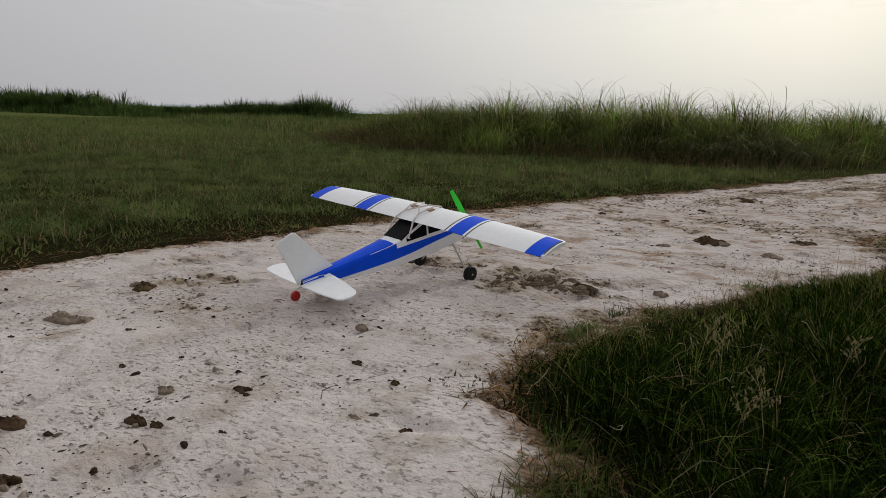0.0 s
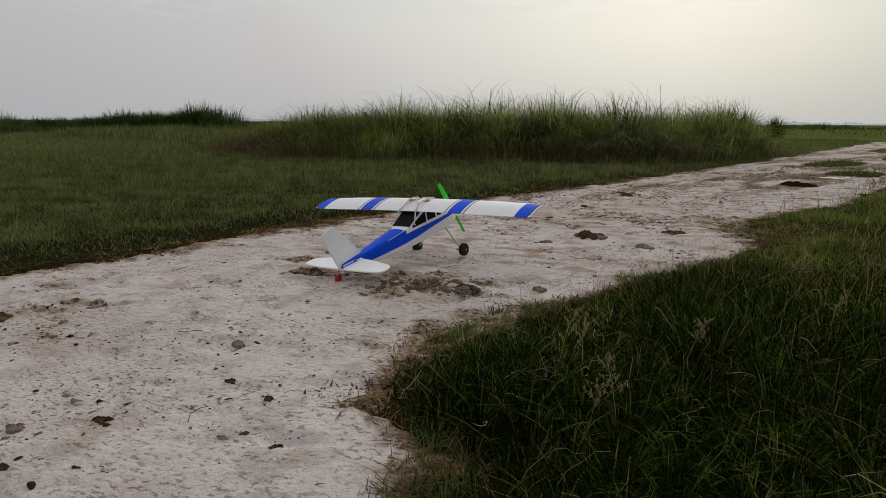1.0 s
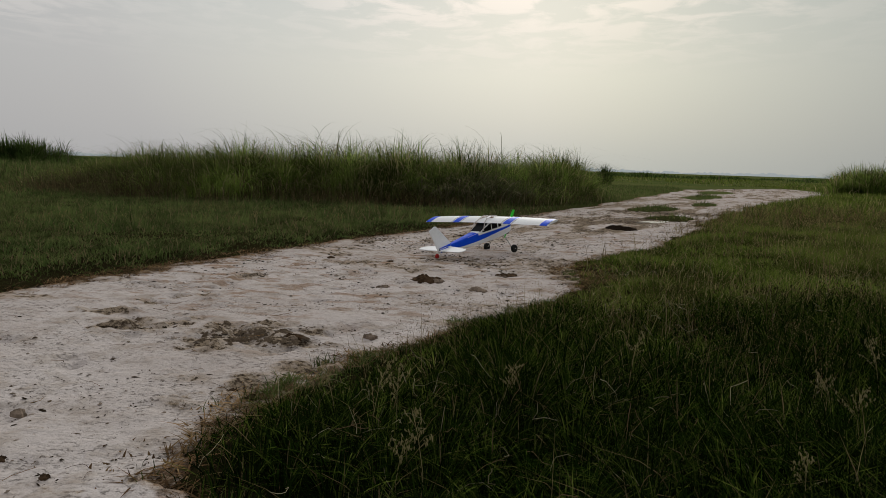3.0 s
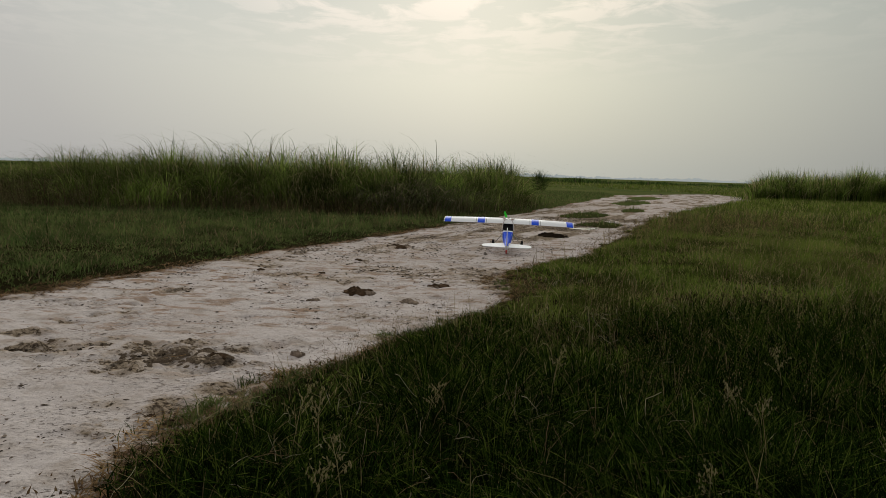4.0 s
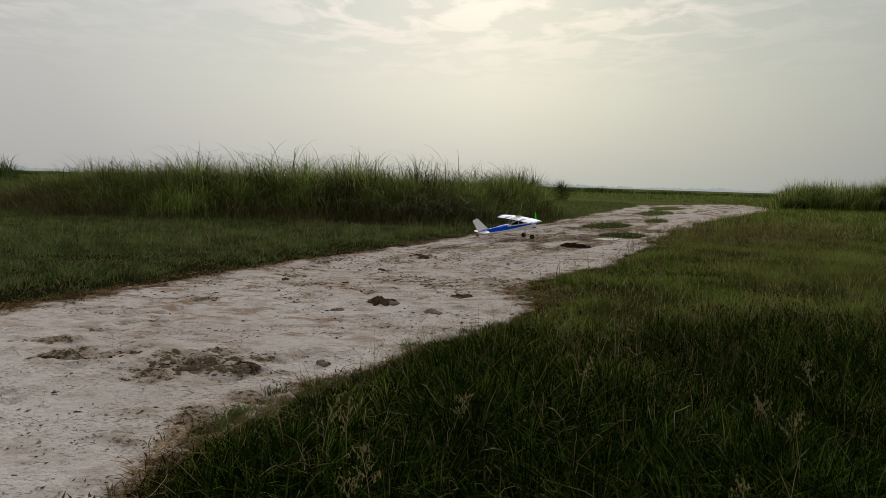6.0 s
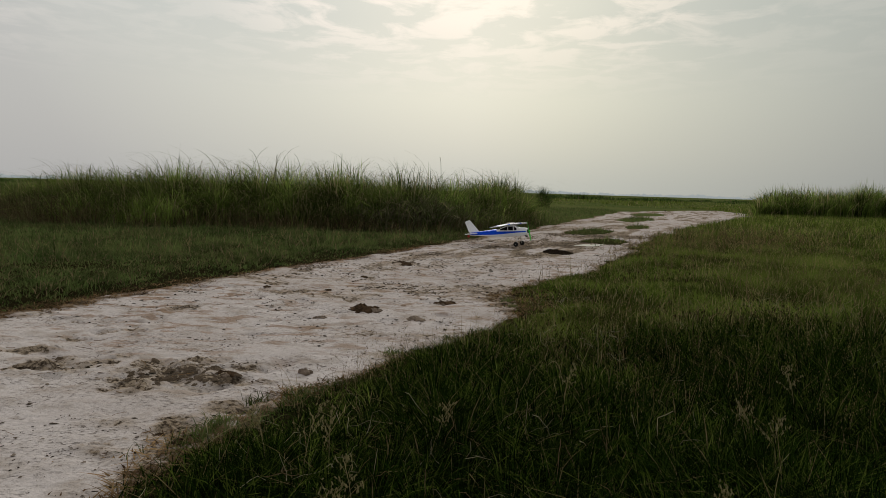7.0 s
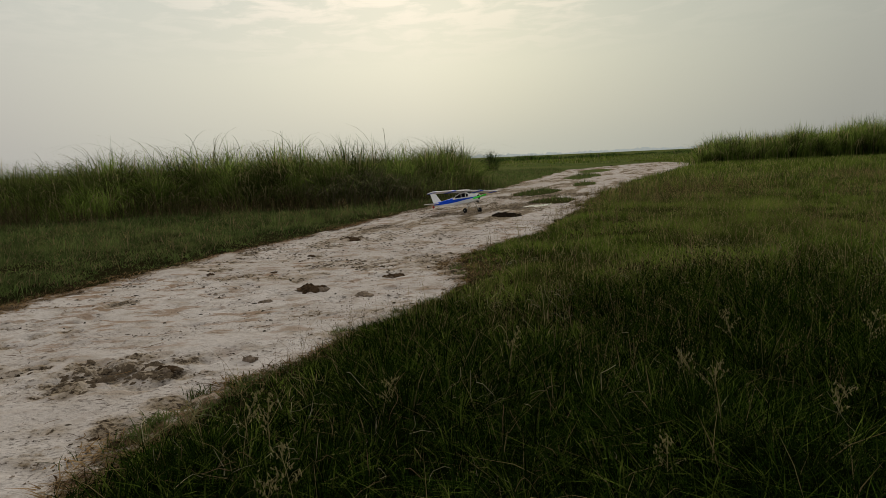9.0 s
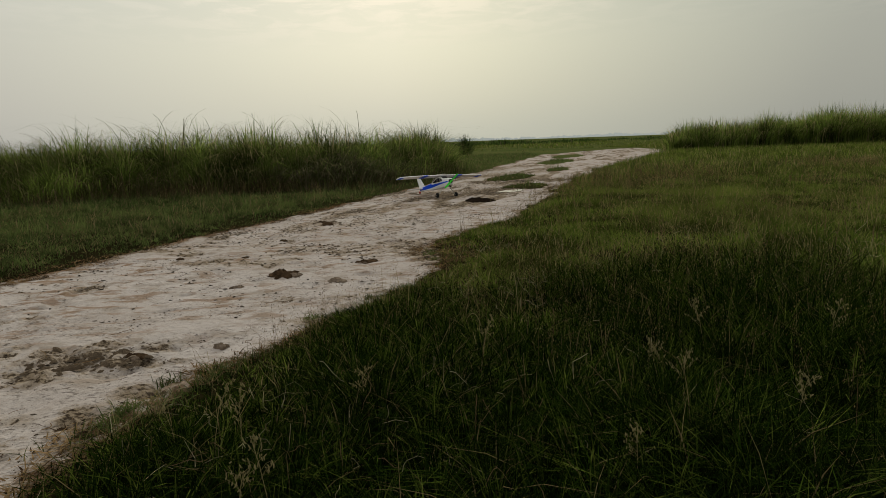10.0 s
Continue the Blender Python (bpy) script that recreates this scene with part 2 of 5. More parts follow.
M_THATCH = leaf_material("pale_thatch", [(0.05, 0.04, 0.018), (0.11, 0.09, 0.042), (0.24, 0.205, 0.105)], (0.10, 0.065, 0.035), 0.2, 1.2, 0.15)
M_DEAD = leaf_material("dead_reed", [(0.07, 0.065, 0.038), (0.15, 0.135, 0.08), (0.26, 0.23, 0.14)], (0.08, 0.11, 0.03), 0.35, 1.2, 0.35)
M_KINK = leaf_material("bleached_straw", [(0.24, 0.20, 0.11), (0.36, 0.31, 0.19), (0.48, 0.43, 0.30)], (0.18, 0.12, 0.07), 0.25, 2.0, 0.1)
M_DUNG = plain("dry_dung", (0.105, 0.068, 0.042), 0.95, vary=0.82, scale=38, bumpy=0.02, spec=0.0)
M_DUNGBLACK = plain("fresh_dung", (0.028, 0.02, 0.014), 0.9, vary=0.5, scale=40, bumpy=0.02, spec=0.0)
M_DUNGPALE = plain("old_dung", (0.27, 0.21, 0.165), 0.95, vary=0.6, scale=45, bumpy=0.01, spec=0.0)
M_CLOD = plain("mud_clods", (0.18, 0.136, 0.098), 0.95, vary=0.6, scale=12, bumpy=0.006, spec=0.0)
# distant trees glow by emission to stand in for haze before them
M_HAZE_GLOW, _nt, _b = material("haze_glow_trees", 1.0, 0, 0.0)
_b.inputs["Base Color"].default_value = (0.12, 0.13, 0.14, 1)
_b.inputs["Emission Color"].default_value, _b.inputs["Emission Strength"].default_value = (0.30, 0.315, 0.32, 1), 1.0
M_FOAM = plain("white_foam", (0.88, 0.885, 0.91), 0.6, vary=0.05, scale=50, spec=0.2)
M_BLUE = plain("blue_film", (0.005, 0.078, 0.78), 0.5, vary=0.10, scale=30, spec=0.12)
M_BLACK = plain("black_film", (0.012, 0.012, 0.014), 0.4, vary=0.2, scale=30)
M_GLASS = plain("tinted_window", (0.005, 0.005, 0.007), 0.45, vary=0.2, scale=25, spec=0.06)
M_TYRE = plain("foam_tyre", (0.018, 0.017, 0.016), 0.9, vary=0.4, scale=120)
M_RED = plain("red_wheel", (0.42, 0.02, 0.018), 0.6, vary=0.25, scale=120)
M_WIRE = plain("painted_wire", (0.50, 0.49, 0.46), 0.6, 0.0, vary=0.3)
M_GREEN = plain("green_nylon", (0.06, 0.75, 0.05), 0.4, vary=0.1)
M_BAND = plain("pale_rubber", (0.66, 0.60, 0.58), 0.7, vary=0.15)
M_BROWN = plain("bare_foam_patch", (0.42, 0.27, 0.19), 0.8, vary=0.3, scale=150)


# ---- the lie of the land ----
def vnoise(x, y, seed=0):
    """Smooth value noise on arrays, about -1 to 1."""
    xi, yi = np.floor(x).astype(np.int64), np.floor(y).astype(np.int64)
    fx, fy = x - xi, y - yi
    fx, fy = fx * fx * (3 - 2 * fx), fy * fy * (3 - 2 * fy)

    def h(a, b):
        n = (a * 374761393 + b * 668265263 + seed * 1442695041) & 0xFFFFFFFF
        n = ((n ^ (n >> 13)) * 1274126177) & 0xFFFFFFFF
        return ((n ^ (n >> 16)) & 0xFFFF) / 32767.5 - 1
    return (h(xi, yi) * (1 - fx) + h(xi + 1, yi) * fx) * (1 - fy) + (h(xi, yi + 1) * (1 - fx) + h(xi + 1, yi + 1) * fx) * fy


def fbm(x, y, scale, octaves=4, seed=0, gain=0.5):
    out, amp = 0, 1.0
    for o in range(octaves):
        out = out + amp * vnoise(x * scale, y * scale, seed + o)
        scale, amp = scale * 2.03, amp * gain
    return out


LEFT_Y = [-40, -4, 1.2, 1.8, 2.5, 3.4, 4.2, 5.5, 6.6, 7.4, 8.7, 10.7, 14, 20, 28, 34.7, 37]
LEFT_X = [-4.5, -3.0, -2.70, -2.65, -2.47, -2.22, -1.97, -1.50, -1.05, -0.76, -0.22, 0.45, 1.65, 3.6, 6.3, 11.2, 14]
RIGHT_Y = [-40, -4, 0.5, 0.85, 1.02, 1.15, 1.303, 1.605, 1.786, 2.061, 2.18, 2.576, 2.916, 3.174, 3.634, 3.956, 4.388, 5.06, 5.888, 7.82, 9.936, 10.672, 15.36, 20.928, 25.92, 30.72, 35.52]
RIGHT_X = [-2.5, -1.3, -0.66, -0.51, -0.49, -0.71, -0.785, -0.735, -0.665, -0.55, -0.478, -0.239, -0.03, 0.08, 0.27, 0.29, 0.27, 0.57, 1.15, 1.886, 2.622, 2.852, 5.088, 8.16, 10.848, 12.672, 13.44]
ISLANDS = [(2.2, 12.2, 0.36, 1.0), (2.08, 9.9, 0.26, 0.5), (3.7, 14.7, 0.30, 0.8), (4.9, 19.3, 0.5, 1.9), (6.9, 25.5, 0.6, 2.4)]


def inside(x, y):
    """Metres inside the track's edges; negative on the grass."""
    wob = 0.065 * fbm(x, y, 3.0, 5, 5, 0.65) + 0.10 * np.clip(y / 12, 0, 2) * fbm(x, y, 0.8, 2, 9)
    wob_l = 0.04 * fbm(x, y, 3.4, 5, 25, 0.7) + 0.10 * np.clip(y / 12, 0, 2) * fbm(x, y, 0.8, 2, 9)
    s = np.minimum(x - np.interp(y, LEFT_Y, LEFT_X) + wob_l, np.interp(y, RIGHT_Y, RIGHT_X) - x + wob)
    for cx, cy, rx, ry in ISLANDS:
        u, v = x - cx - 0.36 * (y - cy), y - cy
        s = np.minimum(s, (np.sqrt((u / rx) ** 2 + (v / ry) ** 2) - 1) * rx + wob)
    return s


def bank(x, y):
    """Height of the turf sheet."""
    s = inside(x, y)
    out = np.clip(-s / 0.35, 0, 1)
    out = out * out * (3 - 2 * out)
    near = np.clip(1.2 - np.hypot(x, y) / 60, 0, 1)
    z = np.where(s > 0, -0.14 * np.clip(s / 0.14, 0, 1), 0.035 * out) + 0.012 * fbm(x, y, 2.0, 3, 21) * near * np.clip(1 - s / 0.1, 0, 1)
    # a low swell carries the reeds
    m = swell(x, y)
    return z + 0.16 * m


def swell(x, y):
    d = y - np.interp(x, MOUND_X, MOUND_Y)
    return np.clip(d / 1.2, 0, 1) * np.clip((6.0 - d) / 2.0, 0, 1) * np.clip((x + 9.5) / 2.5, 0, 1) * np.clip((2.2 - x) / 1.0, 0, 1)


# front foot of the reed bank
MOUND_X = [-14, -9.5, -8.0, -6.0, -4.7, -3.6, -1.9, -0.8, 0.1, 0.7, 1.2, 1.7]
MOUND_Y = [13.0, 12.0, 10.9, 9.6, 9.4, 9.8, 10.35, 10.8, 11.9, 13.2, 15.0, 17.5]



def spaced(lo, hi, fine_lo, fine_hi, step, grow=1.12):
    mid = list(np.arange(fine_lo, fine_hi, step))
    up, s = [fine_hi], step
    while up[-1] < hi:
        s *= grow
        up.append(up[-1] + s)
    dn, s = [fine_lo], step
    while dn[-1] > lo:
        s *= grow
        dn.append(dn[-1] - s)
    return np.array(dn[:0:-1] + mid + up)


def sheet(name, X, Y, Z, mat, smooth=True):
    """A grid of points (rows x columns) as one mesh."""
    r, c = X.shape
    co = np.stack([X, Y, Z], -1).reshape(-1, 3).astype(np.float32)
    i = np.arange(r * c).reshape(r, c)
    q = np.stack([i[:-1, :-1], i[:-1, 1:], i[1:, 1:], i[1:, :-1]], -1).reshape(-1, 4)
    me = bpy.data.meshes.new(name)
    fill(me, co, q.ravel(), np.full(len(q), 4))
    me.materials.append(mat)
    if smooth:
        me.polygons.foreach_set("use_smooth", np.ones(len(q), bool))
    me.update()
    return new(name, me)


def fill(me, co, loops, counts):
    me.vertices.add(len(co))
    me.vertices.foreach_set("co", np.asarray(co, np.float32).ravel())
    me.loops.add(len(loops))
    me.loops.foreach_set("vertex_index", np.asarray(loops, np.int32))
    me.polygons.add(len(counts))
    starts = np.r_[0, np.cumsum(counts)[:-1]]
    me.polygons.foreach_set("loop_start", starts.astype(np.int32))
    me.update(calc_edges=True)


def point_values(me, name, values):
    a = me.attributes.new(name, "FLOAT", "POINT")
    a.data.foreach_set("value", np.asarray(values, np.float32).ravel())


def build_ground():
    xs = spaced(-2600, 2600, -4.5, 4.5, 0.05, 1.09)
    ys = spaced(-2600, 2600, -0.5, 9.0, 0.05, 1.09)
    X, Y = np.meshgrid(xs, ys)
    Z = bank(X, Y)
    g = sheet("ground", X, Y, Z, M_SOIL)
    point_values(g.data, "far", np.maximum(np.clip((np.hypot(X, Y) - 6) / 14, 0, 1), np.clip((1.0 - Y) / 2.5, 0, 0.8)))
    tagged(g, "flat grassy plain with shade-darkened soil under the turf", "ground", kind="structure")


# smaller damp and trodden streaks
STREAKS = [(-1.78, 2.50, 0.14, 0.06, 0.62), (-1.70, 2.78, 0.15, 0.05, 0.65), (-1.56, 2.93, 0.10, 0.04, 0.6), (-2.16, 3.14, 0.2, 0.07, 0.45), (-1.36, 2.76, 0.08, 0.05, 0.5), (-1.60, 3.10, 0.16, 0.06, 0.5),
           (-1.54, 3.50, 0.14, 0.08, 0.5), (-0.62, 5.98, 0.22, 0.20, 0.75), (-0.41, 3.02, 0.12, 0.05, 0.45), (-2.10, 1.50, 0.16, 0.06, 0.6), (-1.95, 1.62, 0.14, 0.05, 0.5), (-1.57, 1.58, 0.07, 0.05, 0.55),
           (0.17, 7.43, 0.3, 0.2, 0.45), (-0.23, 5.3, 0.2, 0.12, 0.4), (-1.20, 4.19, 0.2, 0.1, 0.45), (-0.71, 6.07, 0.3, 0.1, 0.4), (-1.38, 5.04, 0.25, 0.12, 0.4), (2.6, 16.7, 0.6, 0.6, 0.6), (0.6, 8.2, 0.5, 0.12, 0.5),
           (0.24, 4.2, 0.16, 0.4, 0.7), (-0.70, 1.95, 0.10, 0.10, 0.55), (-0.76, 1.72, 0.10, 0.12, 0.55), (-0.72, 1.25, 0.10, 0.14, 0.5)]
MUD = [(-1.02, 2.26, 0.30, 0.20, 0.6), (-1.10, 2.10, 0.14, 0.10, 0.72), (-1.00, 2.25, 0.14, 0.11, 0.72), (-1.14, 2.40, 0.12, 0.09, 0.7), (-0.98, 2.42, 0.08, 0.07, 0.66), (-0.83, 2.24, 0.12, 0.06, 0.75), (-0.80, 2.40, 0.14, 0.08, 0.5),
       (-1.41, 2.34, 0.12, 0.12, 0.72), (-1.36, 2.47, 0.10, 0.06, 0.55), (-1.58, 2.34, 0.08, 0.09, 0.66), (-1.9, 3.1, 0.3, 0.10, 0.45), (-0.1, 6.6, 0.6, 0.25, 0.4), (0.9, 9.2, 0.7, 0.3, 0.6),
       (1.5, 10.6, 0.7, 0.3, 0.6), (0.1, 4.6, 0.35, 0.5, 0.4), (-0.35, 2.95, 0.3, 0.1, 0.3), (2.4, 13.9, 1.0, 0.5, 0.6), (3.6, 17.0, 1.0, 0.6, 0.6)] + STREAKS


def churned(x, y):
    m = 0 * x
    wx, wy = x + 0.06 * fbm(x, y, 5, 3, 33), y + 0.06 * fbm(x, y, 5, 3, 34)
    for cx, cy, rx, ry, k in MUD:
        m = np.maximum(m, k * np.clip(1.35 - np.hypot((wx - cx) / rx, (wy - cy) / ry), 0, 1))
    return m


def mud_at(x, y):
    m = churned(x, y)
    s = inside(x, y)
    edge = np.clip(1 - s / 0.14, 0, 1) * np.where((y < 2.1) & (x > -1.5), 0.5, np.where(x < -1.2 + 0.36 * y - 1.2, 0.62, 0.4))
    # farther on the track is trodden brown in long streaks
    u = x - 0.36 * y
    far = np.clip((y - 3.0) / 5.0, 0, 1) * np.clip(0.22 + 0.75 * fbm(u * 4.5, y * 1.0, 1.0, 4, 47, 0.65), 0, 0.8)
    near = 0.55 * np.clip(fbm(x + 0.3 * y, y * 2.2, 2.1, 4, 48, 0.65) - 0.20, 0, 1) * np.clip((y - 0.9) / 1.6, 0.15, 1)
    m = np.maximum(m, np.maximum(far, near))
    return np.clip(np.maximum(m, edge) + 0.22 * fbm(x, y, 2.2, 3, 31) * (m > 0), 0, 1)


def build_track():
    ys, y, st = [], -38.0, 0.014
    while y < 36.5:
        ys.append(y)
        st = 0.014 if 0.6 < y < 4.5 else (0.3 if y < -3 else 0.06 if y <= 0.6 else min(0.3, st * 1.02))
        y += st
    ys = np.array(ys)
    u = np.linspace(0, 1, 200)
    lo, hi = np.interp(ys, LEFT_Y, LEFT_X) - 0.25, np.interp(ys, RIGHT_Y, RIGHT_X) + 0.25
    X, Y = lo[:, None] + (hi - lo)[:, None] * u, ys[:, None] + 0 * u
    m = mud_at(X, Y)
    Z = 0.005 * fbm(X, Y, 3, 4, 3) + 0.0030 * fbm(X, Y * 1.5, 14, 3, 13, 0.7)
    Z += churned(X, Y) * (0.006 + 0.019 * fbm(X, Y, 13, 3, 17, 0.9) - 0.018 * np.abs(fbm(X, Y * 1.3, 17, 2, 18, 0.7)))
    # the silt dips under the turf at its edges
    Z -= 0.07 * np.clip(-inside(X, Y) / 0.12, 0, 1)
    # hoof dents
    dent = np.clip(fbm(X, Y, 7, 2, 41) - 0.6, 0, 1)
    Z -= 0.035 * dent
    t = sheet("dirt_track", X, Y, Z, M_SAND)
    point_values(t.data, "mud", m)
    point_values(t.data, "rust", np.clip((Y - 1.5) / 1.6, 0.12, 1))
    point_values(t.data, "edge", np.clip(1 - inside(X, Y) / 0.20, 0, 1) * (np.where(u < 0.5, 0.62, 0.46) + 0.4 * fbm(X, Y, 1.7, 2, 58)).clip(0, 1))
    tagged(t, "pale silt dirt track with brown churned mud patches", "dirt track", kind="structure")


build_ground()
build_track()


# ---- grass ----
def blades(name, pos, height, width, lean, az, mat, segs=2, droop=1.0, fall=0.21):
    """One mesh of many tapered, bent blades. lean: sideways reach at the tip as a share of the height."""
    n = len(pos)
    rs = np.random.RandomState(n % 9973)
    side = az + np.pi / 2 + rs.uniform(-0.9, 0.9, n)
    d = np.stack([np.cos(az), np.sin(az), 0 * az], -1)
    w = np.stack([np.cos(side), np.sin(side), 0 * az], -1) * (width / 2)[:, None]
    rings = []
    for k in range(segs):
        f = k / segs
        mid = pos + d * (height * lean * f ** (1 + droop))[:, None]
        mid[:, 2] += height * (f - fall * np.clip(lean, 0, 1.3) * f ** (2 if fall < 0.35 else 5))
        tw = (1 - 0.55 * f ** 1.5)
        rings += [mid - w * tw, mid + w * tw]
    tip = pos + d * (height * lean)[:, None]
    tip[:, 2] += height * (1 - fall * np.clip(lean, 0, 1.3))
    rings.append(tip)
    co = np.stack(rings, 1)
    v = 2 * segs + 1
    loops, counts = [], []
    for k in range(segs - 1):
        loops += [2 * k, 2 * k + 1, 2 * k + 3, 2 * k + 2]
        counts.append(4)
    loops += [2 * segs - 2, 2 * segs - 1, 2 * segs]
    counts.append(3)
    L = (np.arange(n)[:, None] * v + np.array(loops)).ravel()
    me = bpy.data.meshes.new(name)
    fill(me, co.reshape(-1, 3), L, np.tile(counts, n))
    me.materials.append(mat)
    return new(name, me)


def scatter(n, x0, x1, y0, y1, seed, keep):
    rs = np.random.RandomState(seed)
    x, y = rs.uniform(x0, x1, n), rs.uniform(y0, y1, n)
    k = rs.uniform(0, 1, n) < keep(x, y)
    return x[k], y[k], rs


def on_bank(x, y, sink=0.01):
    return np.stack([x, y, bank(x, y) - sink], -1)


def in_view(x, y, margin=4):
    """Ground ahead of where one stands, over the width that is ever in sight."""
    a = np.degrees(np.arctan2(-x, y + 0.3))
    return (a > -40 - margin) & (a < 64 + margin)


def turf_keep(x, y):
    s = inside(x, y)
    # the bank's nose is trodden thin
    worn = np.where((y < 1.6) & (x < -0.25), np.clip((-s + 0.05) / 0.30, 0.15, 1) ** 1.5, 1.0)
    return np.clip(-s / 0.06 + 0.25 + 0.4 * fbm(x, y, 5, 2, 61), 0, 1) * in_view(x, y) * worn


def tufted(x, y, rs, n_spread=0.03):
    """Pulls blades towards tuft centres for an uneven sward; gives the places and the way outwards."""
    gx, gy = np.round(x / 0.09), np.round(y / 0.09)
    tx, ty = gx * 0.09 + 0.045 * vnoise(gx + 0.5, gy + 0.5, 71), gy * 0.09 + 0.045 * vnoise(gx + 0.5, gy + 0.5, 72)
    x, y = x * 0.45 + 0.55 * tx + rs.normal(0, n_spread * 0.5, len(x)), y * 0.45 + 0.55 * ty + rs.normal(0, n_spread * 0.5, len(x))
    return x, y, np.arctan2(y - ty, x - tx)


def grass_lawn(name, label, n, box, seed, mat, hmin, hmax, width, lean=0.9, extra=None, segs=2, tall=0.0):
    keep = turf_keep if extra is None else (lambda x, y: turf_keep(x, y) * extra(x, y))
    x, y, rs = scatter(n, *box, seed, keep)
    s = inside(x, y)
    x, y, out = tufted(x, y, rs)
    m = len(x)
    grow = np.clip(0.42 - s / 0.6, 0.42, 1.0) + np.clip((-s - 0.5) / 1.2, 0, tall)
    h = rs.uniform(hmin, hmax, m) * grow * (1 + 0.45 * fbm(x, y, 1.7, 3, 81)).clip(0.5, 1.6)
    ob = blades(name, on_bank(x, y), h, width * rs.uniform(0.6, 1.3, m), rs.uniform(0.15, lean, m), out + rs.normal(0, 0.8, m), mat, segs)
    return tagged(ob, label, "grass", kind="stuff")



def right_of_track(x, y):
    return (x > np.interp(y, RIGHT_Y, RIGHT_X) - 0.35).astype(float)


def left_of_track(x, y):
    return (x < np.interp(y, RIGHT_Y, RIGHT_X) - 0.35).astype(float)


def step_in(v, lo, hi):
    f = np.clip((v - lo) / (hi - lo), 0, 1)
    return f * f * (3 - 2 * f)


def build_grass():
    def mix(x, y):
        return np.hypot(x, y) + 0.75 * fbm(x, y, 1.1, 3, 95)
    # blades with painted shade, giving way to paler pasture grass farther out
    grass_lawn("grass", "dense green turf on the near bank beside the track, shade painted into the blades", 520000, (-1.2, 4.0, 0.3, 5.0), 1, M_NEAR_SHADED, 0.035, 0.105, 0.0034, 1.5, lambda x, y: right_of_track(x, y) * (1 - step_in(mix(x, y), 1.4, 3.7)) * (0.45 + 0.55 * step_in(5 - mix(x, y), 0, 3)), 3, 0.7)
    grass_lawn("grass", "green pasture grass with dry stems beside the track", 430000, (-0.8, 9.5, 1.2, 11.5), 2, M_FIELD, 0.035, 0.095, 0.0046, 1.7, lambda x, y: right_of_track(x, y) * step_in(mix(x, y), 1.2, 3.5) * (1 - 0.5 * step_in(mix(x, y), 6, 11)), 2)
    grass_lawn("grass", "green pasture grass with dry stems", 190000, (1, 32, 9.5, 42), 3, M_FIELD, 0.08, 0.18, 0.016, 0.8, lambda x, y: right_of_track(x, y), 1)
    grass_lawn("grass", "green meadow grass along the track", 270000, (-7.5, 1.5, 1.0, 9.5), 4, M_MEADOW, 0.022, 0.078, 0.0060, 2.1, left_of_track, 2)
    grass_lawn("grass", "green meadow grass in front of the reeds", 190000, (-26, 6, 4.0, 30), 5, M_MEADOW, 0.06, 0.15, 0.012, 1.1, lambda x, y: left_of_track(x, y) * (np.hypot(x, y) > 6), 1)
    # coarser turf all round
    def behind(x, y):
        return (inside(x, y) < -0.03) * (~in_view(x, y)) * (np.hypot(x, y) > 0.45)
    for n, box, seed, mat, ex, wide, label in (
            (90000, (-14, 3, -14, 9), 40, M_MEADOW, left_of_track, 0.012, "green meadow grass round the track"),
            (110000, (-6, 14, -14, 9), 41, M_FIELD, lambda x, y: right_of_track(x, y) * step_in(mix(x, y), 1.6, 4.6), 0.012, "green pasture grass round the near bank"),
            # the same shade-coloured blades, coarser, out of view
            (90000, (-3, 5, -5, 4), 42, M_NEAR_SHADED, lambda x, y: right_of_track(x, y) * (1 - step_in(mix(x, y), 1.8, 4.8)), 0.007, "green turf round the near bank, shade painted into the blades")):
        x, y, rs = scatter(n, *box, seed, lambda x, y: behind(x, y) * ex(x, y))
        ob = blades("grass", on_bank(x, y), rs.uniform(0.04, 0.11, len(x)), wide * rs.uniform(0.65, 1.3, len(x)), rs.uniform(0.2, 1.3, len(x)), rs.uniform(0, 6.28, len(x)), mat, 1)
        tagged(ob, label, "grass", kind="stuff")
    # brown matted thatch between the blades, thickest where the bank thins out
    x, y, rs = scatter(130000, -1.3, 1.6, 0.5, 4.6, 43, lambda x, y: right_of_track(x, y) * np.clip(1.0 - np.abs(inside(x, y) + 0.02) / 0.06, np.where((y < 1.6) & (x < -0.25), 0.5, 0.03) * (inside(x, y) < 0) * (inside(x, y) > -0.3), 1) * in_view(x, y) * np.clip(0.55 + 0.8 * fbm(x, y, 4, 3, 44), 0, 1))
    ob = blades("thatch", np.stack([x, y, np.maximum(bank(x, y), 0.0) - 0.003], -1), rs.uniform(0.006, 0.035, len(x)), rs.uniform(0.0015, 0.0035, len(x)), rs.uniform(0.6, 3.0, len(x)), rs.uniform(0, 6.28, len(x)), M_MAT, 2)
    tagged(ob, "brown matted dead grass at the bank's thin edge", "dry grass", kind="stuff")
    # reddish scraps blown out over the silt before the bank's nose
    x, y, rs = scatter(2600, -1.25, -0.3, 0.6, 2.2, 47, lambda x, y: right_of_track(x, y) * (inside(x, y) > 0) * np.clip(1 - inside(x, y) / 0.24, 0, 1) * np.clip(0.3 + 1.3 * fbm(x, y, 7, 3, 48), 0, 1))
    ob = blades("dry_scraps", np.stack([x, y, 0 * x + 0.001], -1), rs.uniform(0.004, 0.010, len(x)), rs.uniform(0.003, 0.009, len(x)), rs.uniform(1.0, 3.5, len(x)), rs.uniform(0, 6.28, len(x)), M_LITTER, 2)
    tagged(ob, "reddish scraps of dead leaf strewn on the silt", "dry grass", kind="stuff")
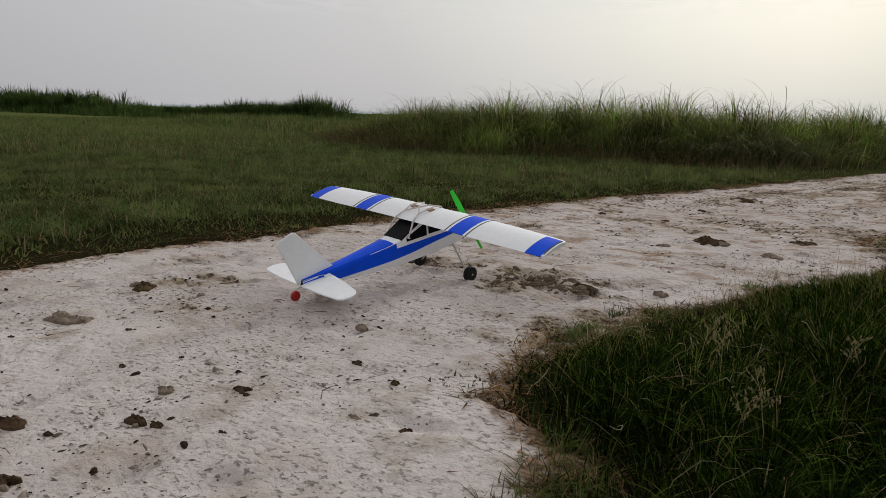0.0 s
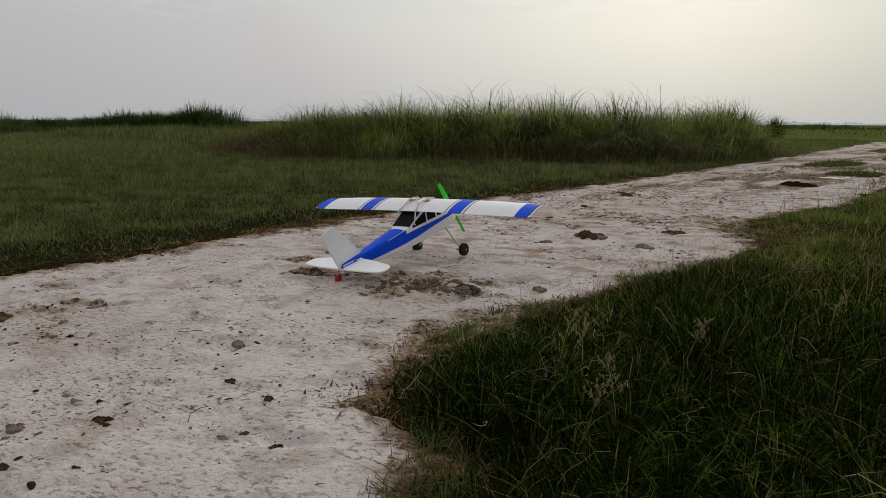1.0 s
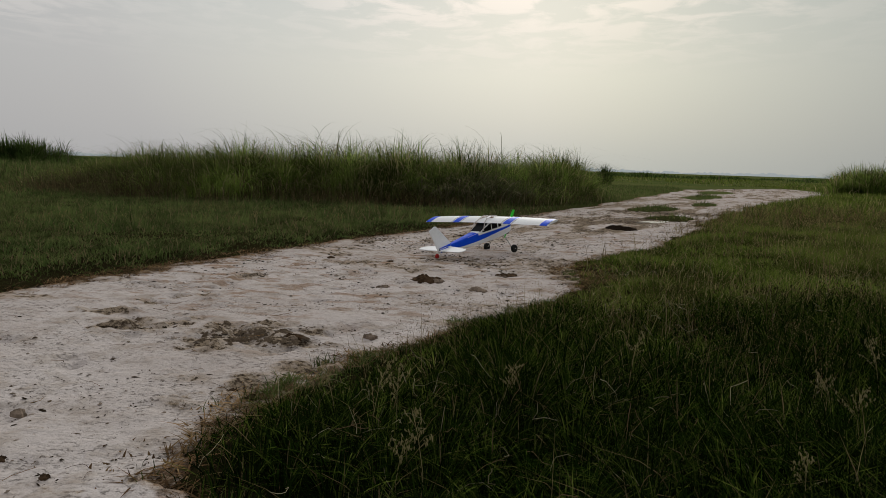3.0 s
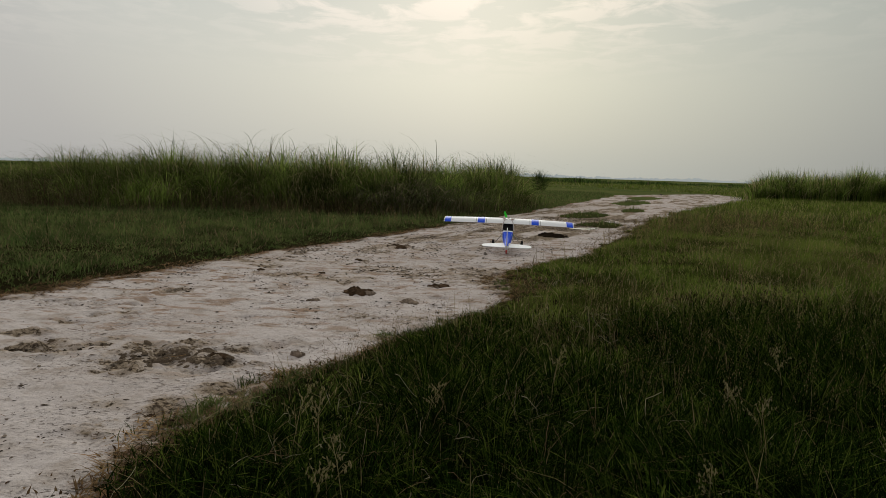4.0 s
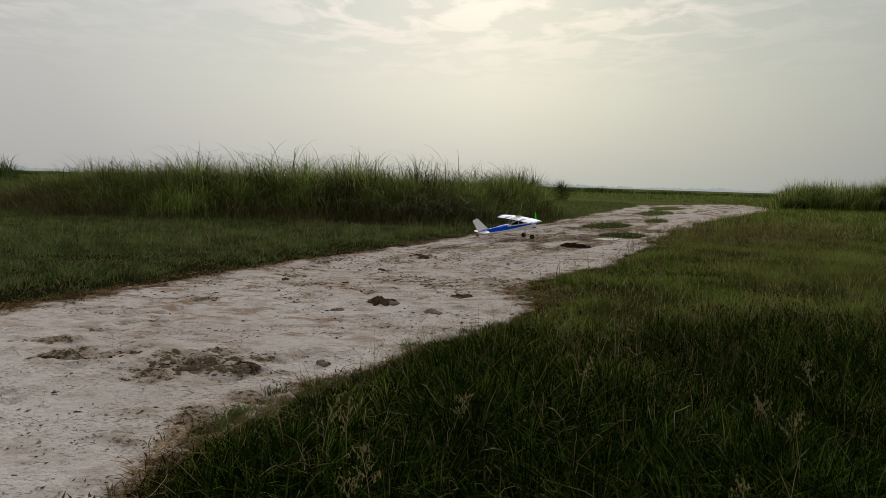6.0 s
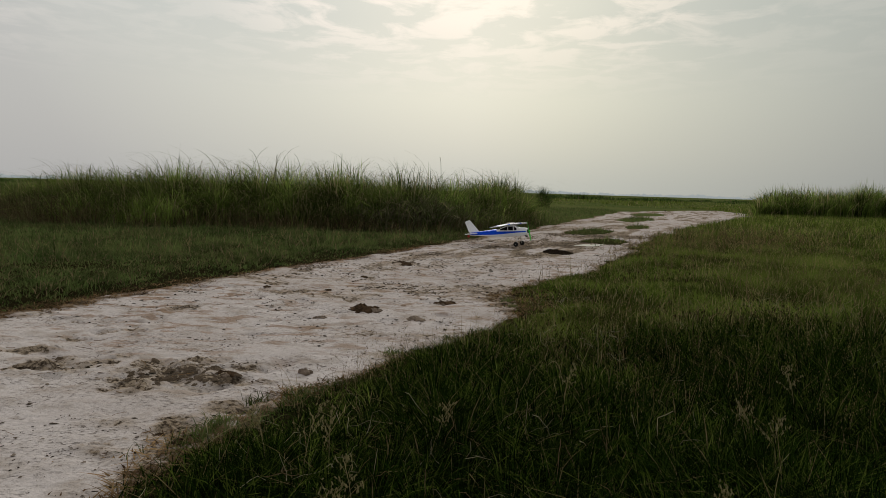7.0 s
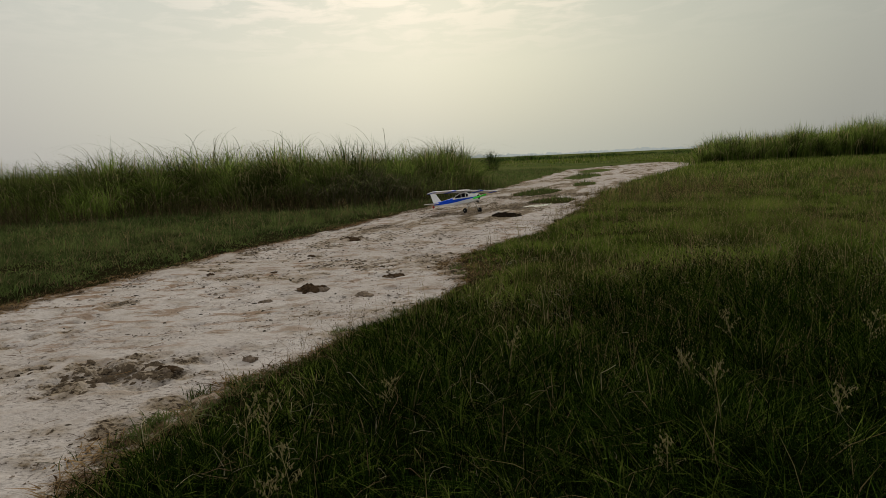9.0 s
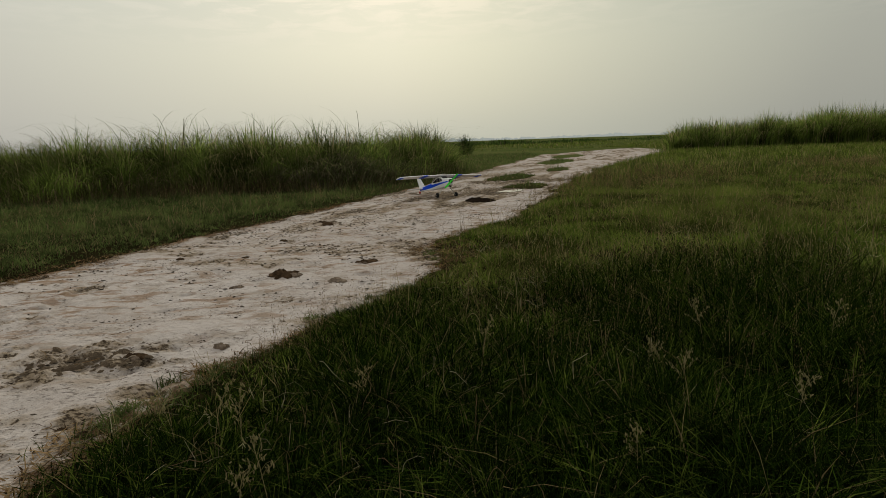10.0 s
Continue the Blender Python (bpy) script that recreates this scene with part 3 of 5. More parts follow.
    # thin yellow-green sprigs over the thatch
    x, y, rs = scatter(110000, -1.3, 0.6, 0.5, 3.2, 45, lambda x, y: right_of_track(x, y) * np.clip(1.0 - np.abs(inside(x, y) + 0.03) / np.where(y < 1.6, 0.13, 0.07), 0, 1) * in_view(x, y) * np.clip(0.2 + 1.3 * fbm(x, y, 6, 3, 46), 0, 1))
    ob = blades("grass_sprigs", np.stack([x, y, np.maximum(bank(x, y), 0.0) - 0.003], -1), rs.uniform(0.012, 0.05, len(x)), rs.uniform(0.0015, 0.003, len(x)), rs.uniform(0.3, 1.8, len(x)), rs.uniform(0, 6.28, len(x)), M_MEADOW, 3)
    tagged(ob, "yellow-green sprigs at the bank's thin edge", "grass", kind="stuff")
    # thin dry stems that stand above the turf
    for nm, n, box, seed, ex, w, h in (("dry_stems", 800, (-0.9, 4, 0.8, 6), 6, right_of_track, 0.0013, 0.20), ("dry_stems", 5000, (0, 12, 3, 14), 7, right_of_track, 0.003, 0.22),
                                       ("dry_stems", 1500, (-9, 1, 1.5, 11), 8, left_of_track, 0.002, 0.09), ("dry_stems", 2600, (-0.9, 3, 0.6, 4), 31, right_of_track, 0.0015, 0.075), ("dry_litter", 17000, (-3, 1.2, 0.6, 9), 9, None, 0.005, 0.017)):
        if ex is None:
            x, y, rs = scatter(n * 14, *box, seed, lambda x, y: (np.abs(inside(x, y) - 0.01) < np.where(x < -1.2 + 0.36 * y - 0.9, 0.12, 0.05)) * (0.25 + 0.75 * (fbm(x, y, 2.2, 2, 66) > -0.05)) + 2.0 * (np.hypot((x - 0.33) / 0.22, (y - 4.15) / 0.42) < 1))
            lean = rs.uniform(1.5, 5.0, len(x))
        else:
            x, y, rs = scatter(n, *box, seed, lambda x, y: turf_keep(x, y) * ex(x, y) * (fbm(x, y, 0.9, 2, 91) > -0.3))
            lean = rs.uniform(0.05, 0.9, len(x)) if h > 0.1 else rs.uniform(0.4, 2.2, len(x))
        m = len(x)
        z = np.maximum(bank(x, y), 0.0) - 0.004
        ob = blades(nm, np.stack([x, y, z], -1), h * rs.uniform(0.4, 1.2, m), w * rs.uniform(0.7, 1.3, m), lean, rs.uniform(0, 6.28, m), M_DRY if ex else M_LITTER, 3)
        tagged(ob, "thin dry straw-coloured grass stems" if ex else "brown dead grass litter on the track's edge", "dry grass", kind="stuff")


def reeds(name, label, n, pick, hmin, hmax, mat, seed, width=0.012, lean=0.55, segs=4, category="tall grass", kind="stuff", clump=0.35, fall=0.21, per=60, lean_min=0.05, wind=None):
    """Tall arching grass grown in clumps. pick(rs, n) gives clump centres."""
    rs = np.random.RandomState(seed)
    k = max(1, n // per)
    cx, cy, ch = pick(rs, k)
    j = rs.randint(0, len(cx), n)
    a, r = rs.uniform(0, 6.28, n), np.abs(rs.normal(0, clump, n))
    x, y = cx[j] + r * np.cos(a), cy[j] + r * np.sin(a)
    h = rs.uniform(hmin, hmax, n) * ch[j] * (1 - 0.25 * np.clip(r / clump / 2, 0, 1))
    ln = rs.uniform(lean_min, lean, n) * (0.35 + 0.65 * np.clip(r / clump, 0.5 * (lean_min > 0.1), 1.5)) * np.where(rs.uniform(0, 1, n) < 0.12, 1.7, 1)
    az = a + rs.normal(0, 0.7, n)
    if wind is not None:
        az = np.where(rs.uniform(0, 1, n) < 0.55, wind + rs.normal(0, 0.6, n), az)
    ob = blades(name, np.stack([x, y, bank(x, y) - 0.03], -1), h, width * rs.uniform(0.6, 1.4, n), ln, az, mat, segs, 1.0 if fall < 0.35 else 2.2, fall)
    return tagged(ob, label, category, kind=kind)


def build_reeds():
    def front(rs, k):
        x = rs.uniform(-9.8, 1.35, k)
        d = np.abs(rs.normal(0, 1.4, k)) + 0.10
        y = np.interp(x, MOUND_X, MOUND_Y) + d
        h = np.interp(x, [-10, -8.6, -7.5, -6.4, -4.6, -1.5, 0, 1.3], [0.45, 0.66, 0.82, 0.92, 0.95, 0.90, 0.88, 0.86]) * rs.uniform(0.55, 1.15, k) * (0.55 + 0.45 * np.clip(d / 1.1, 0, 1))
        h = h * (1.02 + 0.26 * fbm(x, d * 0.3, 0.9, 3, 44))
        return x, y, h
    reeds("reed_bank", "tall green reed grass with drooping tips along the track", 72000, front, 0.3, 1.10, M_TALL, 11, 0.0105, 1.6, 4, clump=0.25, fall=0.42, per=150)

    def wisps(rs, k):
        x, y, h = front(rs, k)
        return x, y + 0.3, np.maximum(h, 0.75 * np.interp(x, [-10, -7, -5], [0.3, 0.8, 1]))
    reeds("reed_plumes", "thin pale reed tips bending above the bank", 6500, wisps, 1.08, 1.48, M_WISP, 12, 0.0085, 1.9, 9, clump=0.4, fall=0.44, per=8, lean_min=0.7, wind=2.9)

    def foot(rs, k):
        x = rs.uniform(-9.5, 1.2, k)
        return x, np.interp(x, MOUND_X, MOUND_Y) + rs.normal(0.1, 0.25, k), rs.uniform(0.4, 1.1, k)
    reeds("reed_thatch", "pale dead stems at the foot of the reeds", 18000, foot, 0.12, 0.55, M_THATCH, 13, 0.006, 1.6, 4, "dry grass")

    def dead(rs, k):
        x = rs.normal(-0.93, 0.32, k)
        return x, np.interp(x, MOUND_X, MOUND_Y) + rs.normal(0.12, 0.12, k), rs.uniform(0.7, 1.0, k)
    reeds("dead_reeds", "grey-brown collapsed clump of dead reeds in the bank", 1600, dead, 0.5, 0.95, M_DEAD, 23, 0.010, 1.9, 5, "dry grass", fall=0.45, lean_min=0.6)

    def right(rs, k):
        u, y = 0.425 + 0.55 * rs.uniform(0, 1, k), 27.2 + np.abs(rs.normal(0, 1.6, k))
        return u * y, y, np.interp(u, [0.425, 0.445, 0.50, 0.56, 0.65, 0.95], [0.95, 1.38, 1.52, 1.50, 1.72, 1.95]) * rs.uniform(0.82, 1.06, k) * (1 + 0.10 * fbm(u * 40, y * 0, 1.0, 2, 12))
    reeds("reed_bank", "thicket of tall green reed grass at the field's edge", 44000, right, 0.35, 1.12, M_TALL, 14, 0.021, 1.5, 3, clump=0.4, fall=0.38)

    def lone(rs, k):
        return rs.normal(3.55, 0.10, k), rs.normal(31.5, 0.10, k), rs.uniform(0.9, 1.0, k)
    reeds("grass_clump", "single dark clump of tall reed grass by the track", 420, lone, 0.45, 1.25, M_REEDDARK, 15, 0.020, 0.9, 4, "tall grass", "", 0.12)

    def clump_l(rs, k):
        x = rs.uniform(-30.5, -20.8, k)
        return x, 25.6 + 0.2 * (x + 21) + np.abs(rs.normal(0, 1.0, k)), np.interp(x, [-30.5, -27, -24, -21.5, -20.6], [0.7, 0.95, 1.1, 1.38, 1.2]) * rs.uniform(0.75, 1.08, k) * (1 + 0.22 * fbm(x, 0 * x, 0.7, 3, 28))
    reeds("reed_bank", "dark thicket of reeds across the meadow", 21000, clump_l, 0.6, 1.15, M_REEDDARK, 16, 0.03, 0.95, 4, fall=0.37)

    def clump_ll(rs, k):
        x = rs.uniform(-48, -30.5, k)
        return x, 22.5 + 0.1 * (x + 32) + np.abs(rs.normal(0, 1.5, k)), rs.uniform(0.8, 1.12, k) * np.interp(x, [-36, -33, -30.5], [1.1, 0.85, 0.55]) * (1 + 0.25 * fbm(x, 0 * x, 0.5, 3, 29))
    reeds("reed_bank", "distant dark thicket of reeds", 14000, clump_ll, 0.6, 1.3, M_REEDDARK, 17, 0.045, 0.95, 4, fall=0.37)

    def clump_mid(rs, k):
        x = rs.uniform(-21, -8, k)
        return x, 18.0 - 0.35 * (x + 14) + rs.normal(0, 1.6, k), rs.uniform(0.5, 1.0, k)
    reeds("rough_grass", "rough knee-high meadow grass by the reeds", 16000, clump_mid, 0.3, 0.65, M_MEADOW, 19, 0.018, 0.8, 3, "grass", "stuff", 0.6)

    def far_mid(rs, k):
        x = rs.uniform(-52, -17, k)
        return x, 24.5 + 0.12 * (x + 30) + rs.normal(0, 1.8, k), rs.uniform(0.4, 1.0, k) * (1 + 0.35 * fbm(x, x * 0, 0.4, 2, 8))
    reeds("rough_grass", "waist-high rough grass between the thickets", 20000, far_mid, 0.35, 0.8, M_REEDDARK, 21, 0.03, 0.7, 3, "grass", "stuff", 0.6)

    def scrub(rs, k):
        x, y = rs.uniform(-130, 110, k), rs.uniform(85, 135, k)
        return x, y, rs.uniform(0.5, 1.0, k) * (1 + 0.5 * fbm(x, y, 0.08, 2, 77))
    reeds("scrub", "low dark scrub far across the plain", 22000, scrub, 0.35, 0.85, M_REEDDARK, 22, 0.16, 0.5, 2, "scrub", "stuff", 1.6)

    def low_far(rs, k):
        x = rs.uniform(-45, 30, k)
        y = 30 + 60 * rs.uniform(0, 1, k) ** 0.8
        keep = (x < np.interp(y, LEFT_Y, LEFT_X) - 1.5) | (y > 38)
        return x[keep], y[keep], (rs.uniform(0.1, 0.45, k) * np.clip((y - 28) / 20, 0.2, 1))[keep]
    reeds("rough_grass", "rough green pasture far across the plain", 42000, low_far, 0.3, 0.9, M_FIELD, 18, 0.04, 0.5, 1, "grass", "stuff", 1.3)


def build_distance():
    """A line of trees on the horizon, far beyond the plain; its haze is an added glow."""
    a = np.radians(np.arange(-75, 95, 0.08))
    R = 1500.0
    top = 5.0 + 1.7 * fbm(a * 260, a * 0, 1.0, 4, 3, 0.65) + 1.6 * fbm(a * 22, a * 0, 1.0, 3, 4)
    X, Y = -R * np.sin(a), R * np.cos(a)
    ob = sheet("backdrop", np.stack([X, X, X * 1.02]), np.stack([Y, Y, Y * 1.02]), np.stack([-2 + 0 * a, np.maximum(top, 1.5), np.maximum(top, 1.5) * 0.9]), M_HAZE_GLOW)
    tagged(ob, "line of distant trees on the horizon, pale haze added as glow", "treeline", kind="structure")


build_grass()
build_reeds()
build_distance()


# ---- the model aeroplane ----
def part(name, bm, mat, parent, label="", smooth=True):
    me = bpy.data.meshes.new(name)
    bm.to_mesh(me)
    bm.free()
    me.materials.append(mat)
    if smooth:
        me.polygons.foreach_set("use_smooth", np.ones(len(me.polygons), bool))
        me.set_sharp_from_angle(angle=radians(35))
    ob = new(name, me)
    ob.parent = parent
    if label:
        ob["label"] = label
    return ob


def loft(sections, cap=True):
    """Skin over rings of points, all of one length."""
    bm = bmesh.new()
    rings = [[bm.verts.new(p) for p in s] for s in sections]
    for a, b in zip(rings, rings[1:]):
        for i in range(len(a)):
            bm.faces.new((a[i], a[(i + 1) % len(a)], b[(i + 1) % len(a)], b[i]))
    if cap:
        bm.faces.new(rings[0][::-1])
        bm.faces.new(rings[-1])
    bmesh.ops.recalc_face_normals(bm, faces=bm.faces)
    return bm


def slab(outline, axis, lo, hi, bev=0.0015):
    """A plate: an outline of 2D points, between lo and hi along an axis (0 x, 1 y, 2 z)."""
    def place(p, h):
        q = list(p)
        q.insert(axis, h)
        return q
    bm = loft([[place(p, lo) for p in outline], [place(p, hi) for p in outline]])
    if bev:
        bmesh.ops.bevel(bm, geom=list(bm.edges), offset=bev, segments=2, affect="EDGES", clamp_overlap=True)
    return bm


def tube(points, radius, sides=8, closed=False):
    pts = [Vector(p) for p in points]
    rings = []
    for i, p in enumerate(pts):
        d = (pts[min(i + 1, len(pts) - 1)] - pts[max(i - 1, 0)]).normalized()
        u = d.orthogonal().normalized() if i == 0 else (u - d * u.dot(d)).normalized()
        v = d.cross(u)
        rings.append([p + (u * math.cos(a) + v * math.sin(a)) * radius for a in (2 * math.pi * k / sides for k in range(sides))])
    return loft(rings)


def lathe_y(profile, sides=28):
    """Turned round the y axis: profile of (radius, y)."""
    return loft([[(r * math.cos(a), y, r * math.sin(a)) for a in (2 * math.pi * k / sides for k in range(sides))] for r, y in profile])


# stations of the fuselage: x, half width, bottom, top
STATIONS = [(0.128, 0.022, 0.158, 0.206), (0.118, 0.034, 0.143, 0.219), (0.10, 0.040, 0.136, 0.226), (0.05, 0.046, 0.130, 0.231), (0.015, 0.047, 0.128, 0.233),
            (-0.04, 0.047, 0.127, 0.272), (-0.10, 0.047, 0.127, 0.272), (-0.165, 0.047, 0.128, 0.266), (-0.258, 0.045, 0.131, 0.224), (-0.31, 0.041, 0.135, 0.218),
            (-0.42, 0.032, 0.144, 0.211), (-0.54, 0.022, 0.155, 0.205), (-0.655, 0.011, 0.166, 0.200)]


def half_width(x):
    return float(np.interp(-x, [-s[0] for s in STATIONS], [s[1] for s in STATIONS]))


def top_at(x):
    return float(np.interp(-x, [-s[0] for s in STATIONS], [s[3] for s in STATIONS]))


def box_ring(x, w, zb, zt, c=0.008):
    c = min(c, w * 0.4)
    pts = []
    for sx, sz, z in ((1, 1, zt), (-1, 1, zt), (-1, -1, zb), (1, -1, zb)):
        k = [(x, sx * (w - c), z), (x, sx * (w - c * 0.3), z - sz * c * 0.3), (x, sx * w, z - sz * c)]
        pts += k[::-1] if sx * sz > 0 else k
    return pts


def side_film(parent, name, mat, lower, upper, sgn, proud=0.0012, label=""):
    """Film on a side wall: lower and upper edges as (x, z) at the same x."""
    a = [(x, sgn * (half_width(x) + proud), z) for x, z in lower] + [(x, sgn * (half_width(x) + proud), z) for x, z in upper][::-1]
    bm = bmesh.new()
    n = len(lower)
    vs = [bm.verts.new(p) for p in a]
    for i in range(n - 1):
        bm.faces.new((vs[i], vs[i + 1], vs[2 * n - 2 - i], vs[2 * n - 1 - i]))
    r = bmesh.ops.extrude_face_region(bm, geom=list(bm.faces))
    for v in r["geom"]:
        if isinstance(v, bmesh.types.BMVert):
            v.co.y -= sgn * 0.003
    bmesh.ops.recalc_face_normals(bm, faces=bm.faces)
    return part(name, bm, mat, parent, label, False)


WING_X, WING_Z, CHORD, HALF = -0.036, 0.2775, 0.150, 0.60


def airfoil(y, chord, shift=0.0, grow=0.0, x_from=0.0, x_to=1.0, count=14):
    """Ring of points of the wing's section; grow thickens it outwards."""
    up, dn = [], []
    for i in range(count + 1):
        f = x_from + (x_to - x_from) * (0.5 - 0.5 * math.cos(math.pi * i / count))
        th = 0.115 * (2.2 * math.sqrt(f + 0.0005) - 1.9 * f - 0.30 * f * f) * 0.95 + 0.008
        camber = 0.055 * 4 * f * (1 - f) * 0.8
        z0 = WING_Z + 0.004 - 0.011 * (y / 0.6) ** 2 - (f - 0.3) * chord * math.tan(radians(3.5))
        x = WING_X + shift - f * chord
        up.append((x, y, z0 + chord * (camber + th * 0.62) + grow))
        dn.append((x, y, z0 + chord * (camber * 0.4 - th * 0.38) - grow))
    return up + dn[::-1]


def wing_section(y):
    f = max(0.0, (abs(y) - 0.40) / 0.20)
    return dict(chord=CHORD * (1 - 0.10 * f), shift=-0.006 * f)


def wing_band(parent, name, mat, y0, y1, grow, x_from=0.0, x_to=1.0):
    ys = np.linspace(y0, y1, 3)
    return part(name, loft([airfoil(y, grow=grow, x_from=x_from, x_to=x_to, **wing_section(y)) for y in ys]), mat, parent)


def build_wheel(name, parent, at, radius, width, tyre, hub):
    """A wheel that turns about its own y axis."""
    w, r = width / 2, radius
    e = part(name, lathe_y([(r * 0.62, -w), (r * 0.9, -w), (r, -w * 0.6), (r, w * 0.6), (r * 0.9, w), (r * 0.62, w), (r * 0.6, w * 0.5), (r * 0.6, -w * 0.5)], 28), tyre, parent)
    part("hub", lathe_y([(r * 0.605, -w * 0.7), (r * 0.605, w * 0.7), (r * 0.2, w * 0.75), (r * 0.2, w * 1.15), (0.0008, w * 1.15)][::1], 20), hub, e)
    for k in range(5):
        a = 2 * math.pi * k / 5
        spoke = loft([[(r * (0.2 * math.cos(a)) + s * math.sin(a) * r * 0.07, y, r * 0.2 * math.sin(a) - s * math.cos(a) * r * 0.07) for s, y in ((-1, -w * 0.85), (1, -w * 0.85), (1, w * 0.85), (-1, w * 0.85))],
                      [(r * (0.62 * math.cos(a)) + s * math.sin(a) * r * 0.07, y, r * 0.62 * math.sin(a) - s * math.cos(a) * r * 0.07) for s, y in ((-1, -w * 0.85), (1, -w * 0.85), (1, w * 0.85), (-1, w * 0.85))]])
        part("spoke", spoke, hub, e)
    e.location = at
    return e


def build_plane():
    p = new("model_aeroplane")
    tagged(p, "white foam high-wing model aeroplane with blue stripes taxiing on the track", "model aeroplane")
    part("fuselage", loft([box_ring(*s) for s in STATIONS]), M_FOAM, p, "white foam fuselage")
    # blue deck and side stripes
    xs = [-0.286, -0.31, -0.42, -0.54, -0.652]
    deck = loft([[(x, half_width(x) * k, top_at(x) + h) for k, h in ((0.9, -0.016), (1.03, -0.016), (1.03, -0.0075), (0.86, 0.0016), (0.42, 0.004 * f), (0, 0.005 * f), (-0.42, 0.004 * f), (-0.86, 0.0016), (-1.03, -0.0075), (-1.03, -0.016), (-0.9, -0.016))]
                 for x, f in zip(xs, (1, 2.2, 1.6, 1, 0.6))])
    part("top_deck", deck, M_BLUE, p, "glossy blue top deck")
    sx = [0.120, 0.10, 0.05, 0.0, -0.10, -0.20, -0.275, -0.276, -0.31, -0.42, -0.54, -0.652]
    lo = [0.176, 0.176, 0.175, 0.174, 0.170, 0.164, 0.162, 0.162, 0.161, 0.163, 0.167, 0.174]
    hi = [0.190, 0.190, 0.190, 0.191, 0.194, 0.198, 0.200, 0.219, 0.212, 0.204, 0.198, 0.194]
    for sgn in (1, -1):
        side_film(p, "side_stripe", M_BLUE, list(zip(sx, lo)), list(zip(sx, hi)), sgn, label="blue side stripe")
        for lw, up in (([(-0.055, 0.206), (-0.118, 0.210)], [(-0.052, 0.254), (-0.118, 0.256)]), ([(-0.128, 0.208), (-0.228, 0.212)], [(-0.128, 0.258), (-0.178, 0.228)]),
                       ([(-0.008, 0.206), (-0.042, 0.207)], [(-0.018, 0.232), (-0.040, 0.254)])):
            side_film(p, "side_window", M_GLASS, lw, [(lw[i][0], up[i][1]) for i in range(2)], sgn)
    # sloping front and rear screens
    def screen(name, x0, x1, k):
        z0, z1 = top_at(x0), top_at(x1)
        n = Vector((z0 - z1, 0, x1 - x0)).normalized()
        n = n if n.z > 0 else -n
        w0, w1 = half_width(x0) * k, half_width(x1) * k
        quad = [Vector((x0, w0, z0)), Vector((x0, -w0, z0)), Vector((x1, -w1, z1)), Vector((x1, w1, z1))]
        return part(name, loft([[v - n * 0.004 for v in quad], [v + n * 0.0016 for v in quad]]), M_GLASS, p, "dark tinted screen", False)
    screen("windscreen", 0.008, -0.036, 0.86)
    screen("rear_window", -0.254, -0.166, 1.0)
    # wing
    ys = [-0.605, -0.595, -0.58, -0.54, -0.50, -0.45, -0.40, -0.3, -0.25, -0.2, -0.1, 0, 0.1, 0.2, 0.25, 0.3, 0.40, 0.45, 0.50, 0.54, 0.58, 0.595, 0.605]
    ring = []
    for y in ys:
        s = wing_section(y)
        k = {0.605: 0.9, 0.595: 0.96}.get(abs(y), 1.0)
        s["shift"] -= s["chord"] * (1 - k) * 0.5
        s["chord"] *= k
        ring.append(airfoil(y, **s))
    wing = part("wing", loft(ring), M_FOAM, p, "white foam wing")
    for y0, y1 in ((0.219, 0.286), (-0.281, -0.214)):
        wing_band(wing, "wing_band", M_BLUE, y0, y1, 0.0010)
        for b in (y0 - 0.016, y1 + 0.012):
            wing_band(wing, "pinstripe", M_BLACK, b, b + 0.004, 0.0010)
    for sgn in (1, -1):
        wing_band(wing, "tip_band", M_BLUE, sgn * 0.537, sgn * 0.5945, 0.0010, 0.14, 1.0)
        wing_band(wing, "pinstripe", M_BLACK, sgn * 0.5965, sgn * 0.5995, 0.0010, 0.14, 0.9)
        # bare patches
        y = sgn * 0.040
        top = WING_Z + 0.0183
        part("foam_patch", slab([(-0.105, y - 0.014), (-0.083, y - 0.014), (-0.083, y + 0.014), (-0.105, y + 0.014)], 2, top - 0.004, top + 0.0022, 0.0005), M_BROWN, wing, "brown bare patch")
    # rubber bands crossed over the wing
    def over(y0, y1):
        pts = [(-0.022, y0 * 1.0, 0.242), (-0.0305, y0, 0.270), (-0.042, y0 * 0.9, 0.2945), (-0.075, y0 * 0.6 + y1 * 0.3, 0.3040), (-0.11, (y0 + y1) / 2, 0.3035), (-0.15, y1 * 0.8, 0.2950), (-0.188, y1, 0.2800), (-0.208, y1 * 1.15, 0.255), (-0.226, y1 * 1.2, 0.228)]
        return tube(pts, 0.0028, 6)
    for y0, y1 in ((0.05, -0.045), (-0.05, 0.045), (0.05, 0.046), (-0.05, -0.046)):
        part("rubber_band", over(y0, y1), M_BAND, p, "pale stretched rubber band")
    for x, z in ((-0.022, 0.242), (-0.226, 0.227)):
        part("dowel", tube([(x, -0.062, z), (x, 0.062, z)], 0.0025, 8), M_BAND, p)
    # tail
    fin = [(-0.520, 0.203), (-0.650, 0.362), (-0.664, 0.366), (-0.715, 0.350), (-0.722, 0.342), (-0.668, 0.190), (-0.655, 0.183), (-0.60, 0.196)]
    part("fin", slab(fin, 1, -0.0028, 0.0028), M_FOAM, p, "white foam tail fin")
    for sgn in (1, -1):
        h = [(-0.545, 0.0), (-0.560, 0.10), (-0.582, 0.185), (-0.595, 0.203), (-0.622, 0.212), (-0.648, 0.206), (-0.660, 0.190), (-0.668, 0.10), (-0.668, 0.0)]
        part("tailplane", slab([(x, sgn * (y + 0.004)) for x, y in h], 2, 0.186, 0.1915), M_FOAM, p, "white foam tailplane half")
